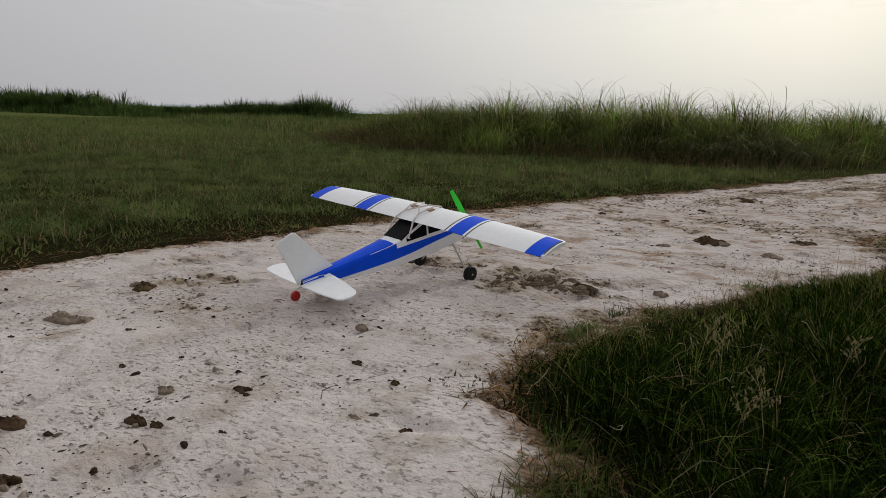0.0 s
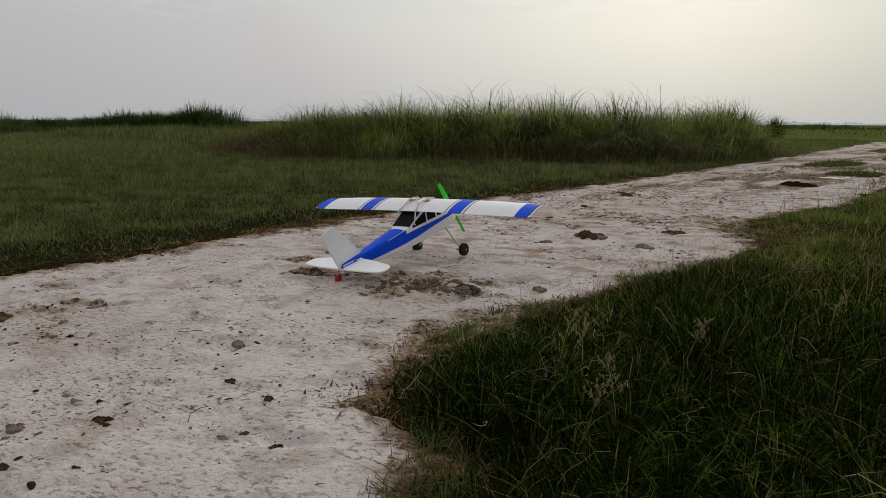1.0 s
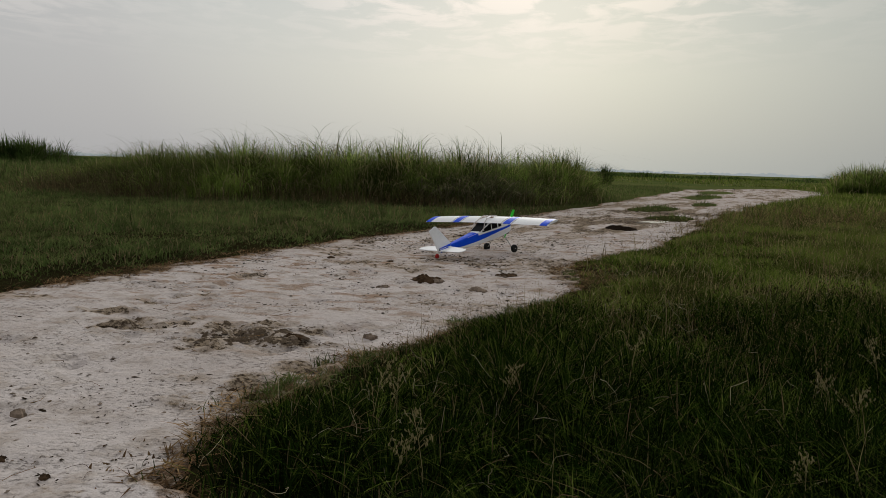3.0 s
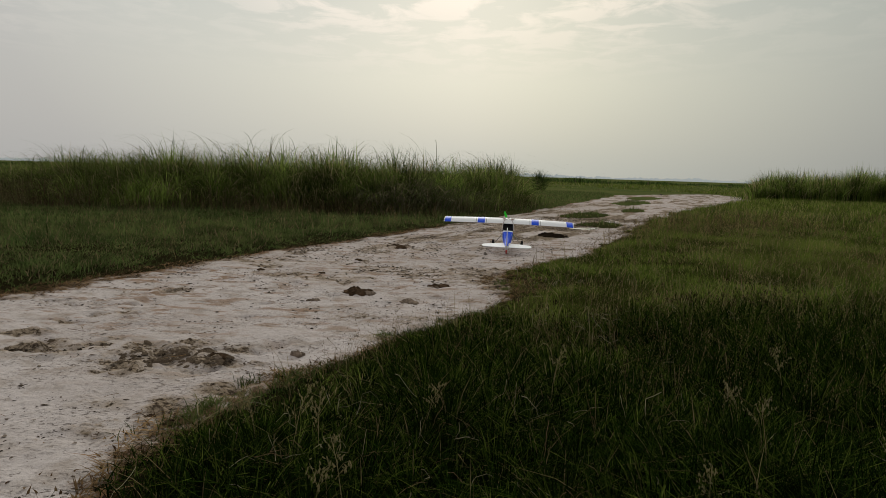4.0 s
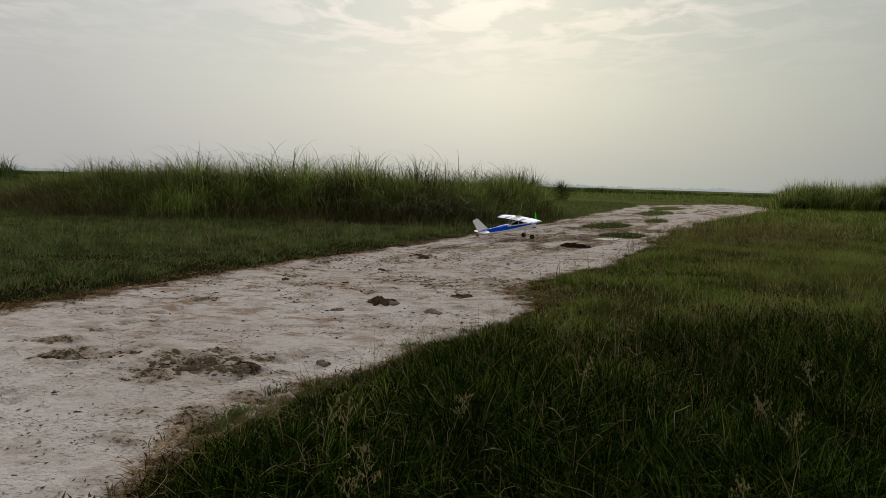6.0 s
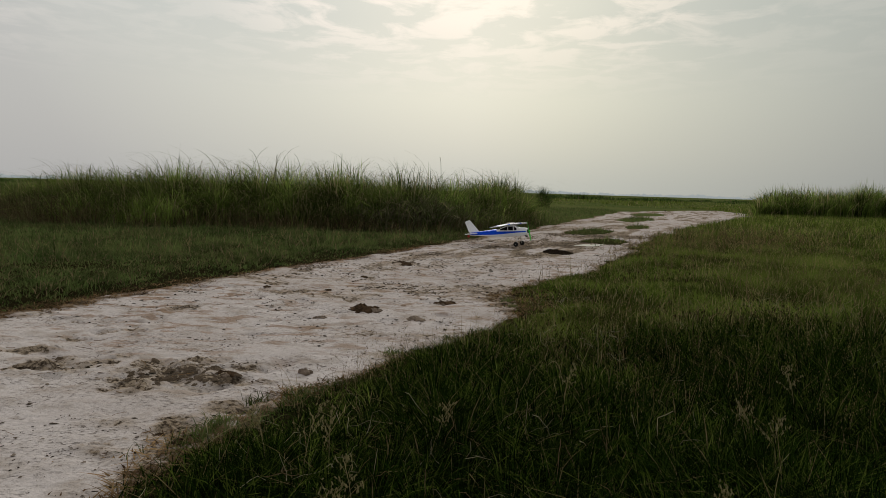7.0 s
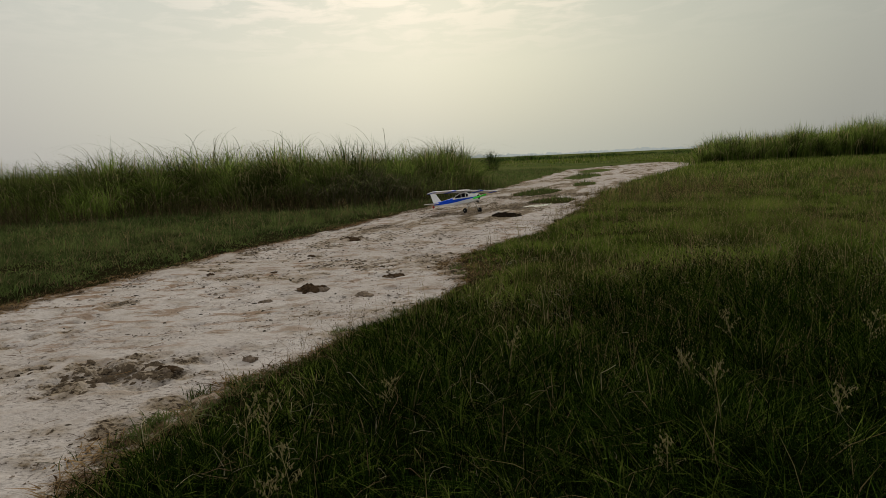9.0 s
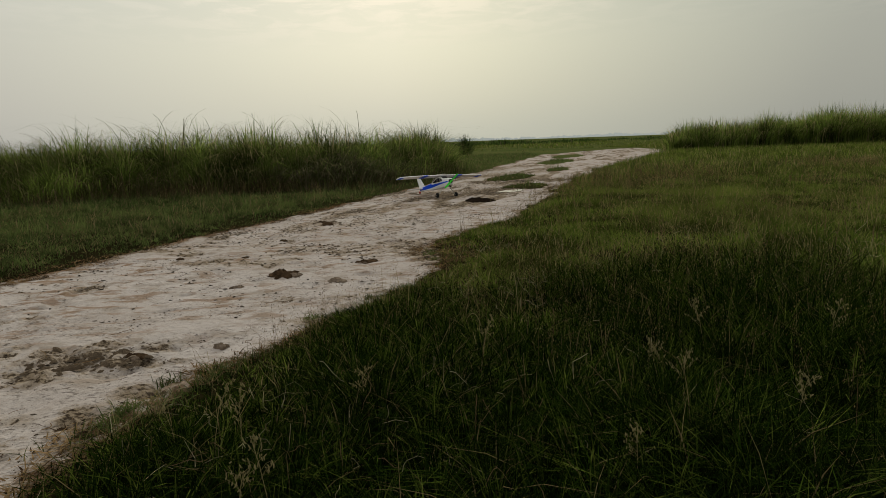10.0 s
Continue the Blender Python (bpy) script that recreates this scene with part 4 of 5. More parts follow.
    part("servo", slab([(-0.580, -0.030), (-0.556, -0.030), (-0.556, -0.020), (-0.580, -0.020)], 2, 0.189, 0.198), M_FOAM, p)
    part("control_rod", tube([(-0.565, -0.025, 0.197), (-0.60, -0.021, 0.203), (-0.66, -0.014, 0.202)], 0.0011, 6), M_WIRE, p)
    part("control_horn", slab([(-0.668, 0.188), (-0.655, 0.188), (-0.660, 0.209)], 1, -0.016, -0.0135, 0), M_BLACK, p)
    # nose
    part("motor_mount", loft([[(x, r * math.cos(a), 0.184 + r * math.sin(a)) for a in (2 * math.pi * k / 20 for k in range(20))] for x, r in ((0.10, 0.030), (0.130, 0.029), (0.136, 0.022))]), M_BLACK, p)
    part("cooling_scoop", tube([(0.085, 0, 0.134), (0.098, 0, 0.122), (0.112, 0, 0.118), (0.122, 0, 0.124)], 0.008, 8), M_BLACK, p, "dark scoop under the nose")
    # undercarriage
    wheels = []
    for sgn in (1, -1):
        part("landing_leg", tube([(0.012, sgn * 0.030, 0.132), (0.010, sgn * 0.052, 0.120), (0.0, sgn * 0.118, 0.036), (0.0, sgn * 0.124, 0.0305), (0.0, sgn * 0.152, 0.030)], 0.0038, 8), M_WIRE, p, "pale bent landing leg")
        wheels.append((build_wheel("main_wheel", p, (0, sgn * 0.137, 0.030), 0.030, 0.022, M_TYRE, M_BLACK), 0.030, (0, sgn * 0.137, 0.030)))
    tail_at = (-0.682, 0, 0.1555)
    part("tail_leg", tube([(-0.640, 0, 0.176), (-0.668, 0.0, 0.178), (-0.676, 0.009, 0.168), (-0.682, 0.009, 0.1555), (-0.682, -0.004, 0.1555)], 0.0013, 6), M_WIRE, p)
    wheels.append((build_wheel("tail_wheel", p, tail_at, 0.0165, 0.011, M_RED, M_RED), 0.0165, tail_at))
    # propeller, turning about x
    bm = bmesh.new()
    for sgn in (1, -1):
        rings = []
        for f in np.linspace(0.0, 1.0, 9):
            r = 0.006 + 0.126 * f
            c = 0.017 + 0.007 * math.sin(math.pi * f)
            th, tw = 0.0022 * (1.25 - f), radians(-30 + 18 * f)
            ring = []
            for k in range(8):
                a = 2 * math.pi * k / 8
                u, v = c / 2 * math.cos(a), th * math.sin(a)
                ring.append((u * math.sin(tw) + v * math.cos(tw), sgn * (u * math.cos(tw) - v * math.sin(tw)), sgn * r))
            rings.append([bm.verts.new(q) for q in ring])
        for a, b in zip(rings, rings[1:]):
            for i in range(8):
                bm.faces.new((a[i], a[(i + 1) % 8], b[(i + 1) % 8], b[i]))
        bm.faces.new(rings[-1])
        bm.faces.new(rings[0])
    bmesh.ops.recalc_face_normals(bm, faces=bm.faces)
    prop = part("propeller", bm, M_GREEN, p, "bright green nylon propeller")
    part("spinner", loft([[(x, r * math.cos(a), r * math.sin(a)) for a in (2 * math.pi * k / 18 for k in range(18))] for x, r in ((-0.008, 0.013), (0.004, 0.013), (0.012, 0.009), (0.018, 0.002))]), M_GREEN, prop)
    prop.location = (0.142, 0, 0.184)
    return p, wheels, prop


plane, plane_wheels, propeller = build_plane()

# the taxi run: seconds, x, y, roll, nose-down pitch, heading
REST = -11.4
RUN = [(0, -1.397, 2.183, 2.9, 0.8, 74.2), (0.5, -1.266, 2.558, -4.7, -0.3, 78.0), (1.0, -1.184, 2.887, -2.9, -0.8, 74.9), (1.5, -1.069, 3.330, -2.2, -0.2, 73.5),
       (2.0, -0.901, 3.880, -2.3, 0.2, 69.8), (2.5, -0.628, 4.545, -3.0, 0.1, 61.3), (3.0, -0.223, 5.130, -3.3, -0.4, 53.4), (3.25, 0.03, 5.42, -2.5, 0.0, 53.5),
       (3.8, 0.37, 6.14, 0.0, 0.5, 76.0), (4.25, 0.45, 6.70, 1.6, 1.0, 94.0), (4.5, 0.431, 6.985, 2.1, 1.3, 97.6), (5.0, 0.323, 7.60, 0.8, 0.3, 98.8), (5.5, 0.307, 8.32, -3.3, -0.7, 61.6),
       (5.7, 0.406, 8.59, -1.0, -0.9, 44.9), (6.1, 0.58, 8.66, 0.5, 2.0, 12.0), (6.5, 0.655, 8.54, 0.4, 4.5, -14.0), (6.8, 0.66, 8.48, 0.3, 5.6, -19.8), (7.0, 0.645, 8.47, 0.0, 5.6, -21.2), (7.5, 0.652, 8.47, 0.0, 5.6, -27.4),
       (8.0, 0.662, 8.46, 0.0, 4.8, -28.3), (8.5, 0.666, 8.42, -0.6, 4.6, -29.4), (9.0, 0.692, 8.32, -3.0, 2.9, -46.0), (9.5, 0.712, 8.38, -1.5, 0.2, -61.4), (10.0, 0.700, 8.34, -1.5, 0.6, -62.9)]
# how far the propeller's blade leans at each half second
BLADE = [(0, -35), (0.5, -26), (1.0, -24), (1.5, -35), (2.0, -18), (2.5, 0), (3.0, 30), (3.5, 10), (4.0, -20), (4.5, -45), (5.0, -35), (5.5, -30), (6.0, 0), (6.5, 10), (7.0, 25), (7.5, 20), (8.0, -60), (8.5, -70), (9.0, -80), (9.5, 30), (10.0, -50)]


def motions():
    walk(plane, [(t, pose(x, y, 0.0, r, REST + p, h)) for t, x, y, r, p, h in RUN])
    ts, xs, ys = (np.array([r[k] for r in RUN]) for k in (0, 1, 2))
    clock = np.arange(0, 301) / 30
    px, py = np.interp(clock, ts, xs), np.interp(clock, ts, ys)
    gone = np.r_[0, np.cumsum(np.hypot(np.diff(px), np.diff(py)))]
    for wheel, radius, at in plane_wheels:
        turn = np.degrees(gone / radius)
        step = np.minimum(np.diff(turn), 85.0)
        turn = np.r_[0, np.cumsum(step)]
        walk(wheel, [(t, pose(*at, 0, a, 0)) for t, a in zip(clock, turn)])
    rows, base = [], 0.0
    for (t0, a0), (t1, a1) in zip(BLADE, BLADE[1:]):
        sweep = 1080 + (a1 - a0)
        rows += [(t0 + k / 30, base + sweep * k / 15) for k in range(15)]
        base += sweep
    rows.append((10.0, base))
    walk(propeller, [(t, pose(0.142, 0, 0.184, BLADE[0][1] + a, 0, 0)) for t, a in rows])


# ---- things on the track ----
def crust(bm, cx, cy, rx, ry, h, seed, turn, rings=6, sides=18, crack=0.65):
    """One crusted lump: a low ragged dome, split and knobbly on top."""
    rs = np.random.RandomState(seed)
    ph, rows = rs.uniform(0, 6.28, 4), []
    ct, st = math.cos(turn), math.sin(turn)
    ragged = 1 + rs.normal(0, 0.10, sides)
    for i in range(rings + 1):
        f, row = i / rings, []
        for k in range(sides):
            a = 2 * math.pi * k / sides
            rim = (1 + 0.2 * math.sin(2 * a + ph[0]) + 0.14 * math.sin(3 * a + ph[1])) * ragged[k]
            q = 1 - f ** 1.2
            u, v = q * rim * math.cos(a), q * rim * math.sin(a)
            knob = math.sin(4.3 * u + ph[1]) * math.sin(5.1 * v + ph[2]) + 0.6 * math.sin(9.7 * u + 7.9 * v + ph[3]) + 0.5 * rs.uniform(-1, 1)
            z = h * (1 - q * q) ** 0.6 * (1 + crack * 0.42 * knob) if f else -0.006
            u, v = rx * u, ry * v
            row.append(bm.verts.new((cx + u * ct - v * st, cy + u * st + v * ct, z)))
            if f == 1:
                break
        rows.append(row)
    for a, b in zip(rows, rows[1:]):
        for k in range(sides):
            bm.faces.new((a[k], a[(k + 1) % sides], b[(k + 1) % sides], b[k]) if len(b) > 1 else (a[k], a[(k + 1) % sides], b[0]))



def pat(label, x, y, rx, ry, h, pale, seed, pieces):
    """A dried pat: a crusted base with broken lumps on and round it."""
    rs = np.random.RandomState(seed)
    mat = M_DUNGPALE if pale else (M_DUNGBLACK if "black" in label else M_DUNG)
    base = None
    for k in range(pieces):
        bm = bmesh.new()
        a, r = rs.uniform(0, 6.28), math.sqrt(rs.uniform(0.1, 1)) * 0.85 if k else 0.0
        g = rs.uniform(0.18, 0.5) if k else 0.75
        crust(bm, rx * r * math.cos(a), ry * r * math.sin(a), max(0.006, rx * g), max(0.005, ry * g), min(h * 0.9 * (rs.uniform(0.5, 1.2) if k else 0.75), 0.55 * max(0.006, rx * g)), seed * 31 + k, rs.uniform(-0.5, 0.5))
        me = bpy.data.meshes.new("dung_pat" if k == 0 else "lump")
        bm.to_mesh(me)
        bm.free()
        me.materials.append(M_DUNGPALE if k % 4 == 3 and "black" not in label else mat)
        ob = new(me.name.split(".")[0], me)
        if k == 0:
            base = ob
            ob.location = (x, y, 0)
        else:
            ob.parent = base
    return tagged(base, label, "dung", group="dung pats on the track")


PATS = [("dark dried dung pat broken into lumps", -0.583, 3.63, 0.105, 0.10, 0.022, 0, 1, 14), ("small dark dung pat on the track", -0.132, 3.94, 0.075, 0.085, 0.014, 0, 2, 9), ("pale flat weathered dung pat", -0.272, 3.42, 0.07, 0.055, 0.012, 1, 3, 3),
        ("large black dung heap in the track", 1.02, 7.60, 0.16, 0.17, 0.032, 0, 4, 14), ("small dark dung lump on silt", -0.92, 4.28, 0.04, 0.03, 0.014, 0, 5, 3), ("dark dung pat beside the track's edge", -2.126, 1.373, 0.06, 0.05, 0.016, 0, 6, 6),
        ("flat grey crusted dung pat", -2.0, 1.016, 0.07, 0.05, 0.014, 1, 7, 3), ("dark broken clod of earth", -0.86, 2.29, 0.05, 0.035, 0.014, 0, 8, 5), ("small grey clod on the track", -1.269, 1.433, 0.03, 0.022, 0.012, 1, 9, 4),
        ("small brown clod on the track", -0.823, 0.947, 0.014, 0.02, 0.012, 0, 10, 3), ("small dark clod on the track", -1.564, 0.873, 0.012, 0.012, 0.011, 0, 11, 2), ("crumbled brown clod on silt", -1.77, 1.05, 0.028, 0.02, 0.010, 0, 12, 4),
        ("brown dung pat near the reeds", -0.61, 6.02, 0.12, 0.12, 0.018, 0, 13, 12), ("small dark lump on the track", -0.80, 5.0, 0.035, 0.035, 0.016, 0, 14, 3), ("small dark lump on the track", -1.35, 4.35, 0.035, 0.03, 0.014, 0, 15, 3),
        ("dark crumbly dung lump on silt", -1.479, 0.565, 0.045, 0.03, 0.022, 0, 16, 6), ("broken brown dung lumps on silt", -1.296, 0.704, 0.030, 0.020, 0.014, 0, 17, 6), ("small brown dung lump on silt", -1.245, 0.714, 0.016, 0.012, 0.012, 0, 18, 3),
        ("brown crumbled clod on silt", -1.231, 0.927, 0.024, 0.014, 0.010, 0, 19, 5), ("small brown clod on silt", -1.114, 1.197, 0.017, 0.012, 0.009, 0, 20, 3), ("small dark clod on silt", -0.968, 1.143, 0.014, 0.012, 0.009, 0, 21, 3),
        ("pale flat flake of dried mud", -0.941, 0.945, 0.018, 0.012, 0.006, 1, 22, 2), ("dark clod of dung on silt", -1.283, 0.447, 0.030, 0.022, 0.016, 0, 23, 4), ("small dark clod on silt", -1.115, 0.754, 0.014, 0.010, 0.010, 0, 24, 3),
        ("flat dark flake on silt", -1.973, 0.847, 0.018, 0.010, 0.008, 0, 25, 2), ("crumbled grey clod on silt", -1.368, 0.837, 0.026, 0.016, 0.008, 1, 26, 5), ("dark lump beside the bank", -0.76, 1.66, 0.018, 0.016, 0.014, 0, 27, 3),
        ("dark lump beside the bank", -0.83, 1.70, 0.013, 0.010, 0.010, 0, 28, 2), ("grey clod in the churned silt", -0.60, 2.36, 0.028, 0.022, 0.016, 1, 29, 4), ("grey crumbled clod on silt", -0.76, 3.37, 0.04, 0.03, 0.014, 1, 30, 5),
        ("black lump at the track's far end", 9.3, 31.9, 0.09, 0.07, 0.08, 0, 31, 4)]
for row in PATS:
    pat(*row)


def build_clods():
    """Crumbs of mud, seeds and dung all over the track."""
    rs = np.random.RandomState(77)
    n = 130000
    y = 0.4 + 11.0 * rs.uniform(0, 1, n) ** 2.0
    x = rs.uniform(-3.0, 3.2, n)
    m = mud_at(x, y)
    keep = (inside(x, y) > -0.02) & (rs.uniform(0, 1, n) < 0.26 + 0.8 * m + 0.25 * np.clip(fbm(x, y, 2.5, 3, 55), -0.5, 1))
    x, y, m = x[keep], y[keep], m[keep]
    n = len(x)
    r = np.minimum(0.0018 * np.exp(rs.normal(0, 0.6, n)) * (1 + 1.2 * m) * np.clip(y / 2.6, 1.0, 2.4), 0.0080)
    base = np.array([(math.cos(a), math.sin(a), 0) for a in np.arange(6) * math.pi / 3] + [(0.6 * math.cos(a + 0.5), 0.6 * math.sin(a + 0.5), 0.62) for a in np.arange(5) * math.pi * 0.4] + [(0.1, 0, 0.85)])
    faces = []
    for k in range(6):
        faces.append((k, (k + 1) % 6, 6 + k % 5))
    for k in range(5):
        faces.append((6 + k, (k + 1) % 6, 6 + (k + 1) % 5))
        faces.append((6 + k, 6 + (k + 1) % 5, 11))
    co = base[None] * (1 + rs.normal(0, 0.33, (n, 12, 3)))
    a = rs.uniform(0, 6.28, n)
    sx, sy = rs.uniform(0.8, 2.2, n), rs.uniform(0.5, 1.2, n)
    X, Y, Z = co[..., 0] * (r * sx)[:, None], co[..., 1] * (r * sy)[:, None], co[..., 2] * (r * rs.uniform(0.25, 0.8, n))[:, None]
    c, s = np.cos(a)[:, None], np.sin(a)[:, None]
    V = np.stack([X * c - Y * s + x[:, None], X * s + Y * c + y[:, None], Z - 0.001], -1)
    L = (np.arange(n)[:, None] * 12 + np.array(faces).ravel()).ravel()
    me = bpy.data.meshes.new("mud_crumbs")
    fill(me, V.reshape(-1, 3), L, np.full(n * len(faces), 3))
    me.materials.append(M_CRUMB)
    tagged(new("mud_crumbs", me), "brown crumbs of mud and dung strewn on the track", "debris", kind="stuff")


def build_mud_clods():
    """Broken clods thrown up where the mud was churned."""
    rs = np.random.RandomState(9)
    kinds = []
    for k in range(8):
        bm = bmesh.new()
        crust(bm, 0, 0, 1, rs.uniform(0.5, 0.9), rs.uniform(0.35, 0.7), 900 + k, 0, 3, 9, 0.8)
        me = bpy.data.meshes.new("clod")
        bm.to_mesh(me)
        bm.free()
        me.materials.append(M_CLOD)
        kinds.append(me)
    track = bpy.data.objects["dirt_track"]
    made = 0
    while made < 260:
        x, y = (rs.normal(-1.02, 0.22), rs.normal(2.27, 0.13)) if rs.uniform() < 0.75 else (rs.uniform(-2.6, 0.6), rs.uniform(1.2, 6.3))
        if float(mud_at(np.array(x), np.array(y))) < 0.35 or float(inside(np.array(x), np.array(y))) < 0.03:
            continue
        ob = new("clod", kinds[rs.randint(8)])
        r = 0.0085 * math.exp(rs.normal(0, 0.55))
        ob.matrix_world = Matrix.Translation((x, y, 0.0)) @ Euler((0, 0, rs.uniform(0, 6.28))).to_matrix().to_4x4() @ Matrix.Diagonal((r, r, r * 0.85, 1))
        ob.parent = track
        made += 1


def seed_head(x, y, h, turn, spread, seed):
    """A flowering grass: a stem with a branched, feathery head of pale spikelets."""
    rs = np.random.RandomState(seed)
    root = new("flowering_grass")
    z0 = float(bank(np.array(x), np.array(y))) - 0.01
    root.location = (x, y, z0)
    root.rotation_euler = (0, 0, turn)
    tagged(root, "flowering grass stem with a pale feathery seed head", "grass stem", group="flowering grass on the bank")
    part("stem", tube([(0, 0, 0), (0.006, 0, h * 0.4), (0.02, 0.004, h * 0.75), (0.045, 0.006, h)], 0.0006, 5), M_STRAW, root)
    for k in range(9):
        f = 0.62 + 0.38 * k / 9
        a, l = rs.uniform(0, 6.28), spread * (1.15 - f) * 2.6 * rs.uniform(0.7, 1.2)
        b = Vector((0.045 * f * f, 0.006 * f, h * f))
        e = b + Vector((math.cos(a) * l, math.sin(a) * l, l * 0.9))
        br = part("branch", tube([b, (b + e) / 2 + Vector((0, 0, l * 0.15)), e], 0.00035, 4), M_STRAW, root)
        for q in range(4):
            c = b.lerp(e, 0.35 + 0.22 * q)
            sp = bmesh.new()
            bmesh.ops.create_icosphere(sp, subdivisions=1, radius=0.0020, matrix=Matrix.Translation(c + Vector(rs.normal(0, 0.0025, 3))) @ Euler((rs.uniform(0, 1), 0, rs.uniform(0, 6))).to_matrix().to_4x4() @ Matrix.Diagonal((0.7, 0.7, 2.2, 1)))
            part("spikelet", sp, M_STRAW, br)


def straw(x, y, turn, length, rise, seed):
    """A single bent straw."""
    z0 = float(bank(np.array(x), np.array(y)))
    pts = [(length * (1 - math.cos(1.9 * f)) / 1.32, 0.02 * f * f, rise * math.sin(2.05 * f) - 0.01) for f in (k / 12 for k in range(13))]
    bm = tube(pts, 0.0012, 5)
    me = bpy.data.meshes.new("dry_straw")
    bm.to_mesh(me)
    bm.free()
    me.materials.append(M_STRAW)
    ob = new("dry_straw", me)
    ob.location, ob.rotation_euler = (x, y, z0), (0, 0, turn)
    tagged(ob, "single bent dry straw in the turf", "straw", group="dry straws in the turf")


M_STRAW = plain("straw", (0.26, 0.215, 0.095), 0.7, vary=0.3, scale=80)
M_CRUMB = leaf_material("crumbs", [(0.04, 0.03, 0.02), (0.08, 0.06, 0.042), (0.14, 0.105, 0.075), (0.30, 0.25, 0.21)], (0.03, 0.022, 0.015), 0.3, 1.0, 0.02)
build_clods()

build_mud_clods()
HEADS = [(-0.35, 1.33, 0.20, 0.4, 0.045, 1), (-0.30, 1.36, 0.17, 1.5, 0.04, 2), (-0.20, 1.12, 0.18, 2.2, 0.045, 3), (-0.25, 1.10, 0.16, 5.2, 0.05, 4), (0.68, 1.45, 0.17, 0.9, 0.06, 5), (0.70, 1.60, 0.16, 3.3, 0.06, 6),
         (-0.46, 1.44, 0.15, 2.6, 0.035, 7), (0.26, 1.83, 0.18, 0.2, 0.03, 8), (0.86, 1.3, 0.18, 4.4, 0.05, 9), (0.45, 1.12, 0.15, 1.1, 0.05, 10), (-0.08, 1.52, 0.17, 5.8, 0.04, 11), (0.9, 1.8, 0.2, 2.0, 0.05, 12), (1.2, 1.7, 0.2, 0.3, 0.05, 13)]
for x, y, h, turn, spread, seed in HEADS:
    seed_head(x, y, h, turn, spread * 0.55, seed)
for row in [(-0.66, 1.50, 1.02, 0.26, 0.07, 1), (0.46, 2.32, 3.0, 0.025, 0.19, 7), (0.30, 2.05, 2.2, 0.05, 0.12, 4)]:
    straw(*row)


def build_seed_haze():
    """Small pale seed heads on fine stems all over the pasture."""
    for box, n, seed, side, size in (((-0.6, 9, 1.2, 12), 9500, 101, right_of_track, 1.0), ((-0.4, 3, 0.7, 3.2), 900, 104, right_of_track, 1.0), ((-8, 0.5, 2, 10), 2600, 102, left_of_track, 1.0)):
        x, y, rs = scatter(n, *box, seed, lambda x, y: turf_keep(x, y) * side(x, y) * np.clip(0.45 + 0.9 * fbm(x, y, 0.8, 2, 103), 0, 1))
        k = len(x)
        top = bank(x, y) + rs.uniform(0.09, 0.21, k)
        lx, ly = rs.normal(0, 0.03, k), rs.normal(0, 0.03, k)
        per = 9
        f = np.tile(np.linspace(0.55, 1.0, per), (k, 1))
        base = bank(x, y)
        sp = 0.016 * (1.25 - f) * 1.6
        a = rs.uniform(0, 6.28, (k, per))
        cx, cy = x[:, None] + lx[:, None] * f + sp * np.cos(a), y[:, None] + ly[:, None] * f + sp * np.sin(a)
        cz = base[:, None] + (top - base)[:, None] * f
        c = np.stack([cx, cy, cz], -1).reshape(-1, 1, 3)
        w = 0.0016 * np.clip(np.repeat(y, per) / 4, 0.7, 2.0)[:, None, None]
        octa = np.array([(1, 0, 0), (-0.5, 0.87, 0), (-0.5, -0.87, 0), (0.3, 0, 2.6), (0, 0, -2.6)])
        V = c + w * octa[None] * (1 + rs.normal(0, 0.2, (len(c), 5, 3)))
        faces = [(0, 1, 3), (1, 2, 3), (2, 0, 3), (1, 0, 4), (2, 1, 4), (0, 2, 4)]
        L = (np.arange(len(c))[:, None] * 5 + np.array(faces).ravel()).ravel()
        me = bpy.data.meshes.new("seed_heads")
        fill(me, V.reshape(-1, 3), L, np.full(len(c) * 6, 3))
        me.materials.append(M_SEED)
        tagged(new("seed_heads", me), "pale seed heads floating above the pasture grass", "grass", kind="stuff")
        ob = blades("seed_stems", np.stack([x, y, base - 0.005], -1), top - base, np.full(k, 0.0014), np.hypot(lx, ly) / (top - base), np.arctan2(ly, lx), M_DRY, 2, 0.0)
        tagged(ob, "fine dry stems carrying seed heads", "dry grass", kind="stuff")


def kinked_straws(name, label, x, y, mat, seed, lift, rise, w_lo, w_hi):
    """Kinked straws and forked twigs of dead grass, each a thin three-sided strand."""
    rs = np.random.RandomState(seed)
    V, F = [], []
    for px, py in zip(x, y):
        a, up = rs.uniform(0, 6.28), rs.uniform(0.0, rise)
        p = np.array([px, py, max(0.0, float(bank(np.array(px), np.array(py)))) + rs.uniform(*lift)])
        w, n = rs.uniform(w_lo, w_hi), rs.randint(3, 7)
        for k in range(n):
            base = len(V)
            u = np.array([-math.sin(a), math.cos(a), 0]) * w
            V += [p - u, p + u, p + np.array([0, 0, 1.6 * w])]
            if k:
                b, c = base - 3, base
                F += [(b, b + 1, c + 1, c), (b + 1, b + 2, c + 2, c + 1), (b + 2, b, c, c + 2)]
            l = rs.uniform(0.008, 0.028)
            p = p + l * np.array([math.cos(a) * math.cos(up), math.sin(a) * math.cos(up), math.sin(up)])
            a, up = a + rs.normal(0, 0.6), (up - rs.uniform(-0.5, 0.8)) * (rise > 0.2)
    me = bpy.data.meshes.new(name)
    me.from_pydata([tuple(v) for v in V], [], F)
    me.materials.append(mat)
    tagged(new(name, me), label, "dry grass", kind="stuff")


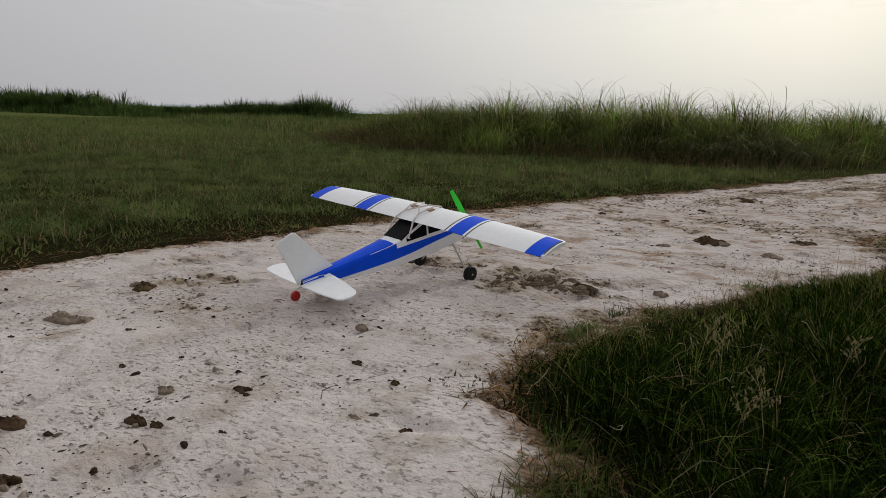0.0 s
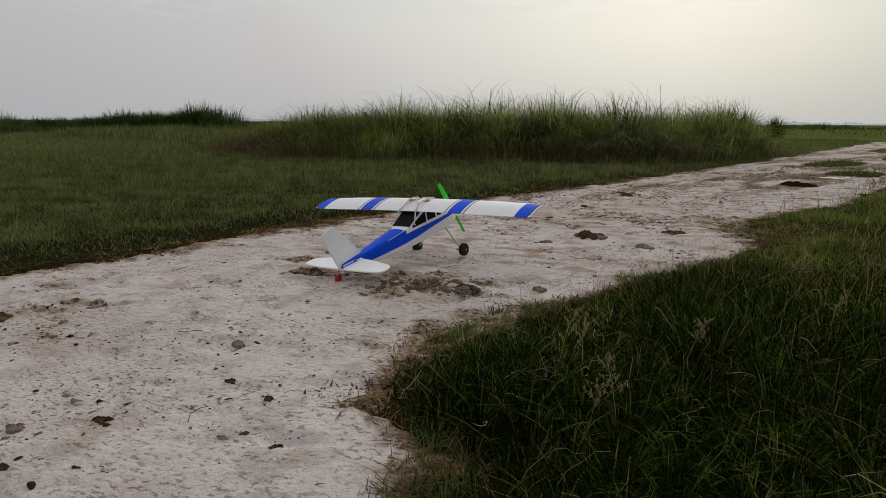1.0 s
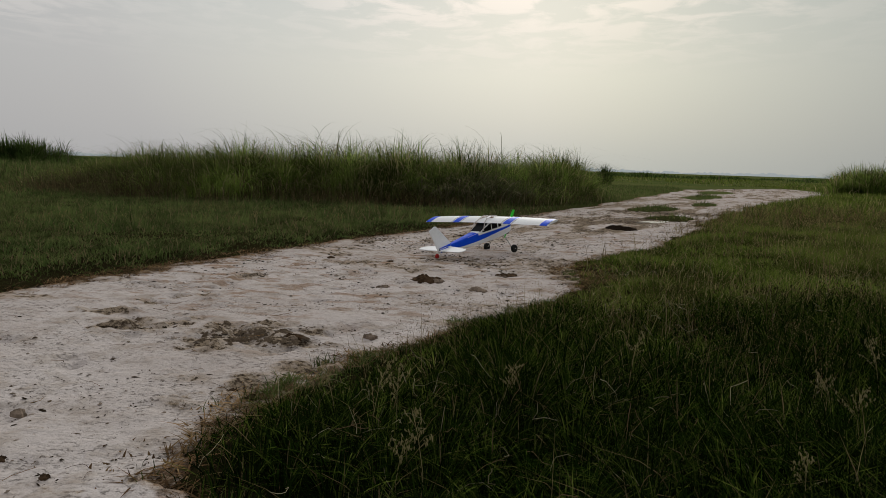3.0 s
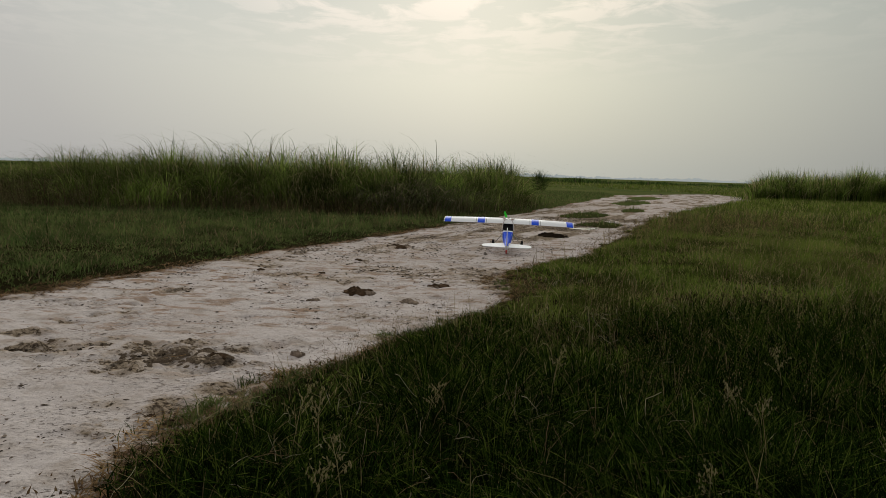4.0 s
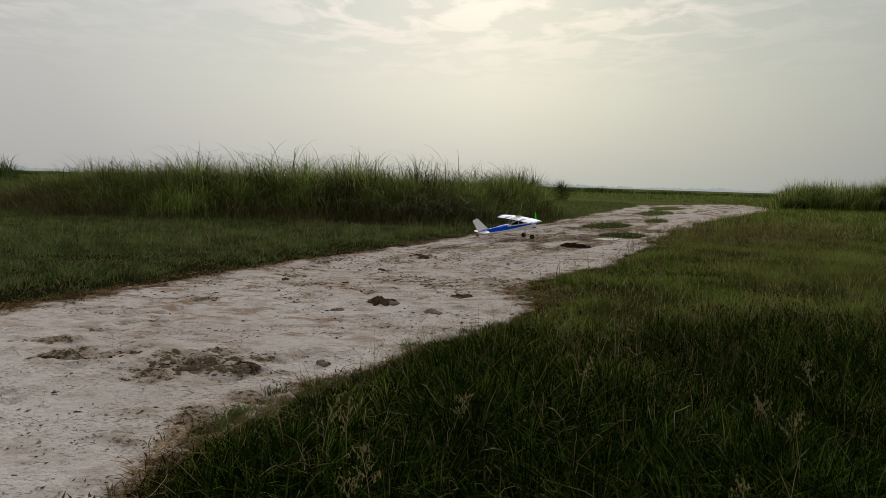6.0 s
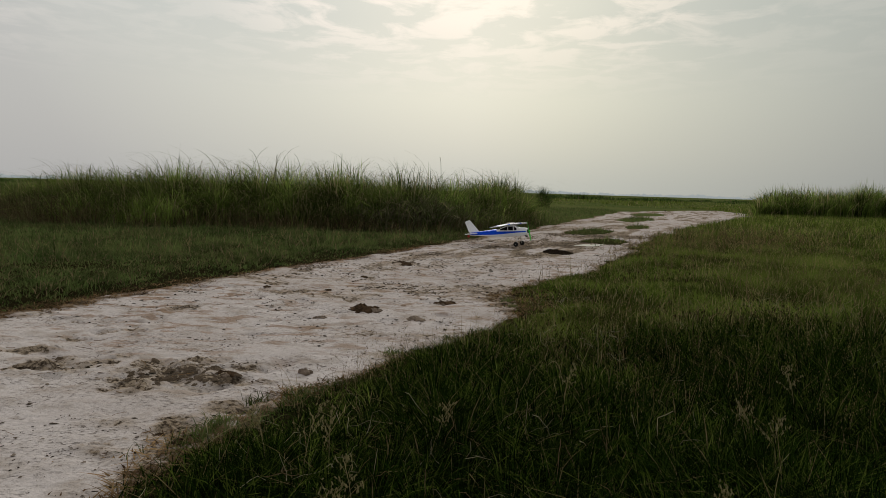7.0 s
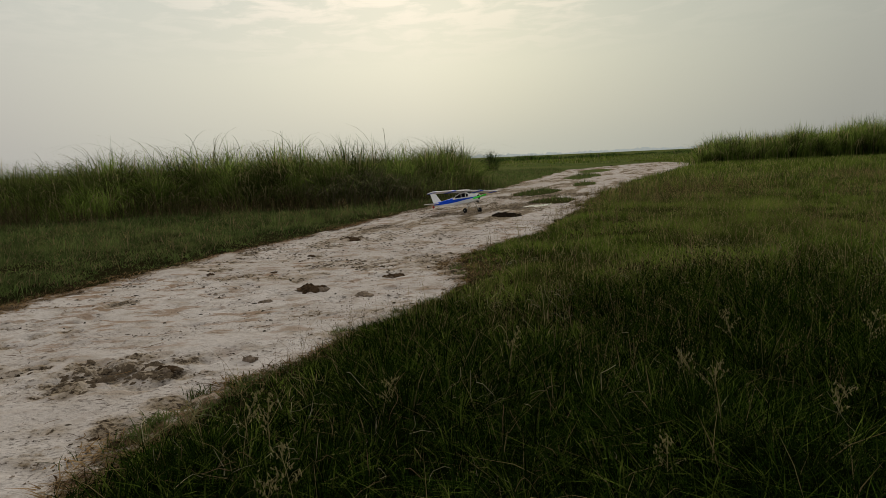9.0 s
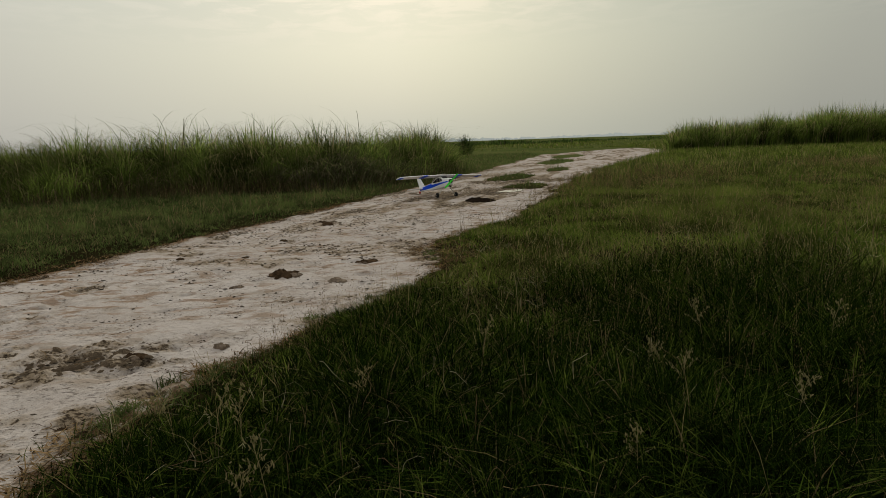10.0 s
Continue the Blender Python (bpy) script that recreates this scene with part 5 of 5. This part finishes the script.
def build_kinked_straws():
    x, y, _ = scatter(2300, -0.9, 2.6, 0.6, 4.0, 65, lambda x, y: turf_keep(x, y) * right_of_track(x, y) * np.clip(0.5 + 1.2 * fbm(x, y, 2.2, 2, 66), 0, 1))
    kinked_straws("straws", "bleached kinked straws lying in the turf", x, y, M_KINK, 64, (0.02, 0.09), 1.1, 0.0003, 0.0008)
    x, y, _ = scatter(420, -2.4, 0.2, 0.45, 4.0, 67, lambda x, y: (inside(x, y) > 0.03) * np.clip(0.4 + fbm(x, y, 2.0, 2, 68), 0, 1))
    kinked_straws("twigs", "thin brown twigs and roots lying on the silt", x, y, M_LITTER, 69, (0.004, 0.007), 0.05, 0.0005, 0.0011)


def build_tufts():
    """Green runners creeping out of the bank over the silt."""
    rs = np.random.RandomState(55)
    px, py = [], []
    while len(px) < 12:
        x, y = rs.uniform(-1.15, 0.4), rs.uniform(0.75, 4.4)
        s = float(inside(np.array(x), np.array(y)))
        if 0.0 < s < 0.12 * rs.uniform(0.2, 1) and x > float(np.interp(y, RIGHT_Y, RIGHT_X)) - 0.4:
            px.append(x), py.append(y)
    j = rs.randint(0, len(px), 900)
    x, y = np.array(px)[j] + rs.normal(0, 0.022, 900), np.array(py)[j] + rs.normal(0, 0.022, 900)
    ob = blades("grass_tufts", np.stack([x, y, 0 * x - 0.003], -1), rs.uniform(0.012, 0.04, 900), rs.uniform(0.002, 0.004, 900), rs.uniform(0.3, 1.8, 900), rs.uniform(0, 6.28, 900), M_MEADOW, 3)
    tagged(ob, "small green grass tufts creeping over the silt", "grass", kind="stuff")


def puddle(x, y, rx, ry, turn):
    """A thin film of water left in a hollow."""
    bm = bmesh.new()
    rim = [bm.verts.new((rx * (1 + 0.25 * math.sin(3 * a + 1) + 0.15 * math.sin(5 * a)) * math.cos(a), ry * (1 + 0.2 * math.sin(2 * a)) * math.sin(a), 0.006)) for a in (2 * math.pi * k / 36 for k in range(36))]
    low = [bm.verts.new((v.co.x * 1.02, v.co.y * 1.02, -0.01)) for v in rim]
    bm.faces.new(rim)
    for k in range(36):
        bm.faces.new((rim[k], low[k], low[(k + 1) % 36], rim[(k + 1) % 36]))
    me = bpy.data.meshes.new("puddle")
    bm.to_mesh(me)
    bm.free()
    me.materials.append(M_WATER)
    ob = new("puddle", me)
    ob.location, ob.rotation_euler = (x, y, 0), (0, 0, turn)
    tagged(ob, "shallow pale puddle in the track mirroring the sky", "puddle")


M_WATER = plain("shallow_water", (0.20, 0.17, 0.14), 0.06, vary=0.2, scale=6, spec=0.5)
build_seed_haze()
build_kinked_straws()
build_tufts()
puddle(1.62, 8.9, 0.26, 0.13, 0.7)


motions()
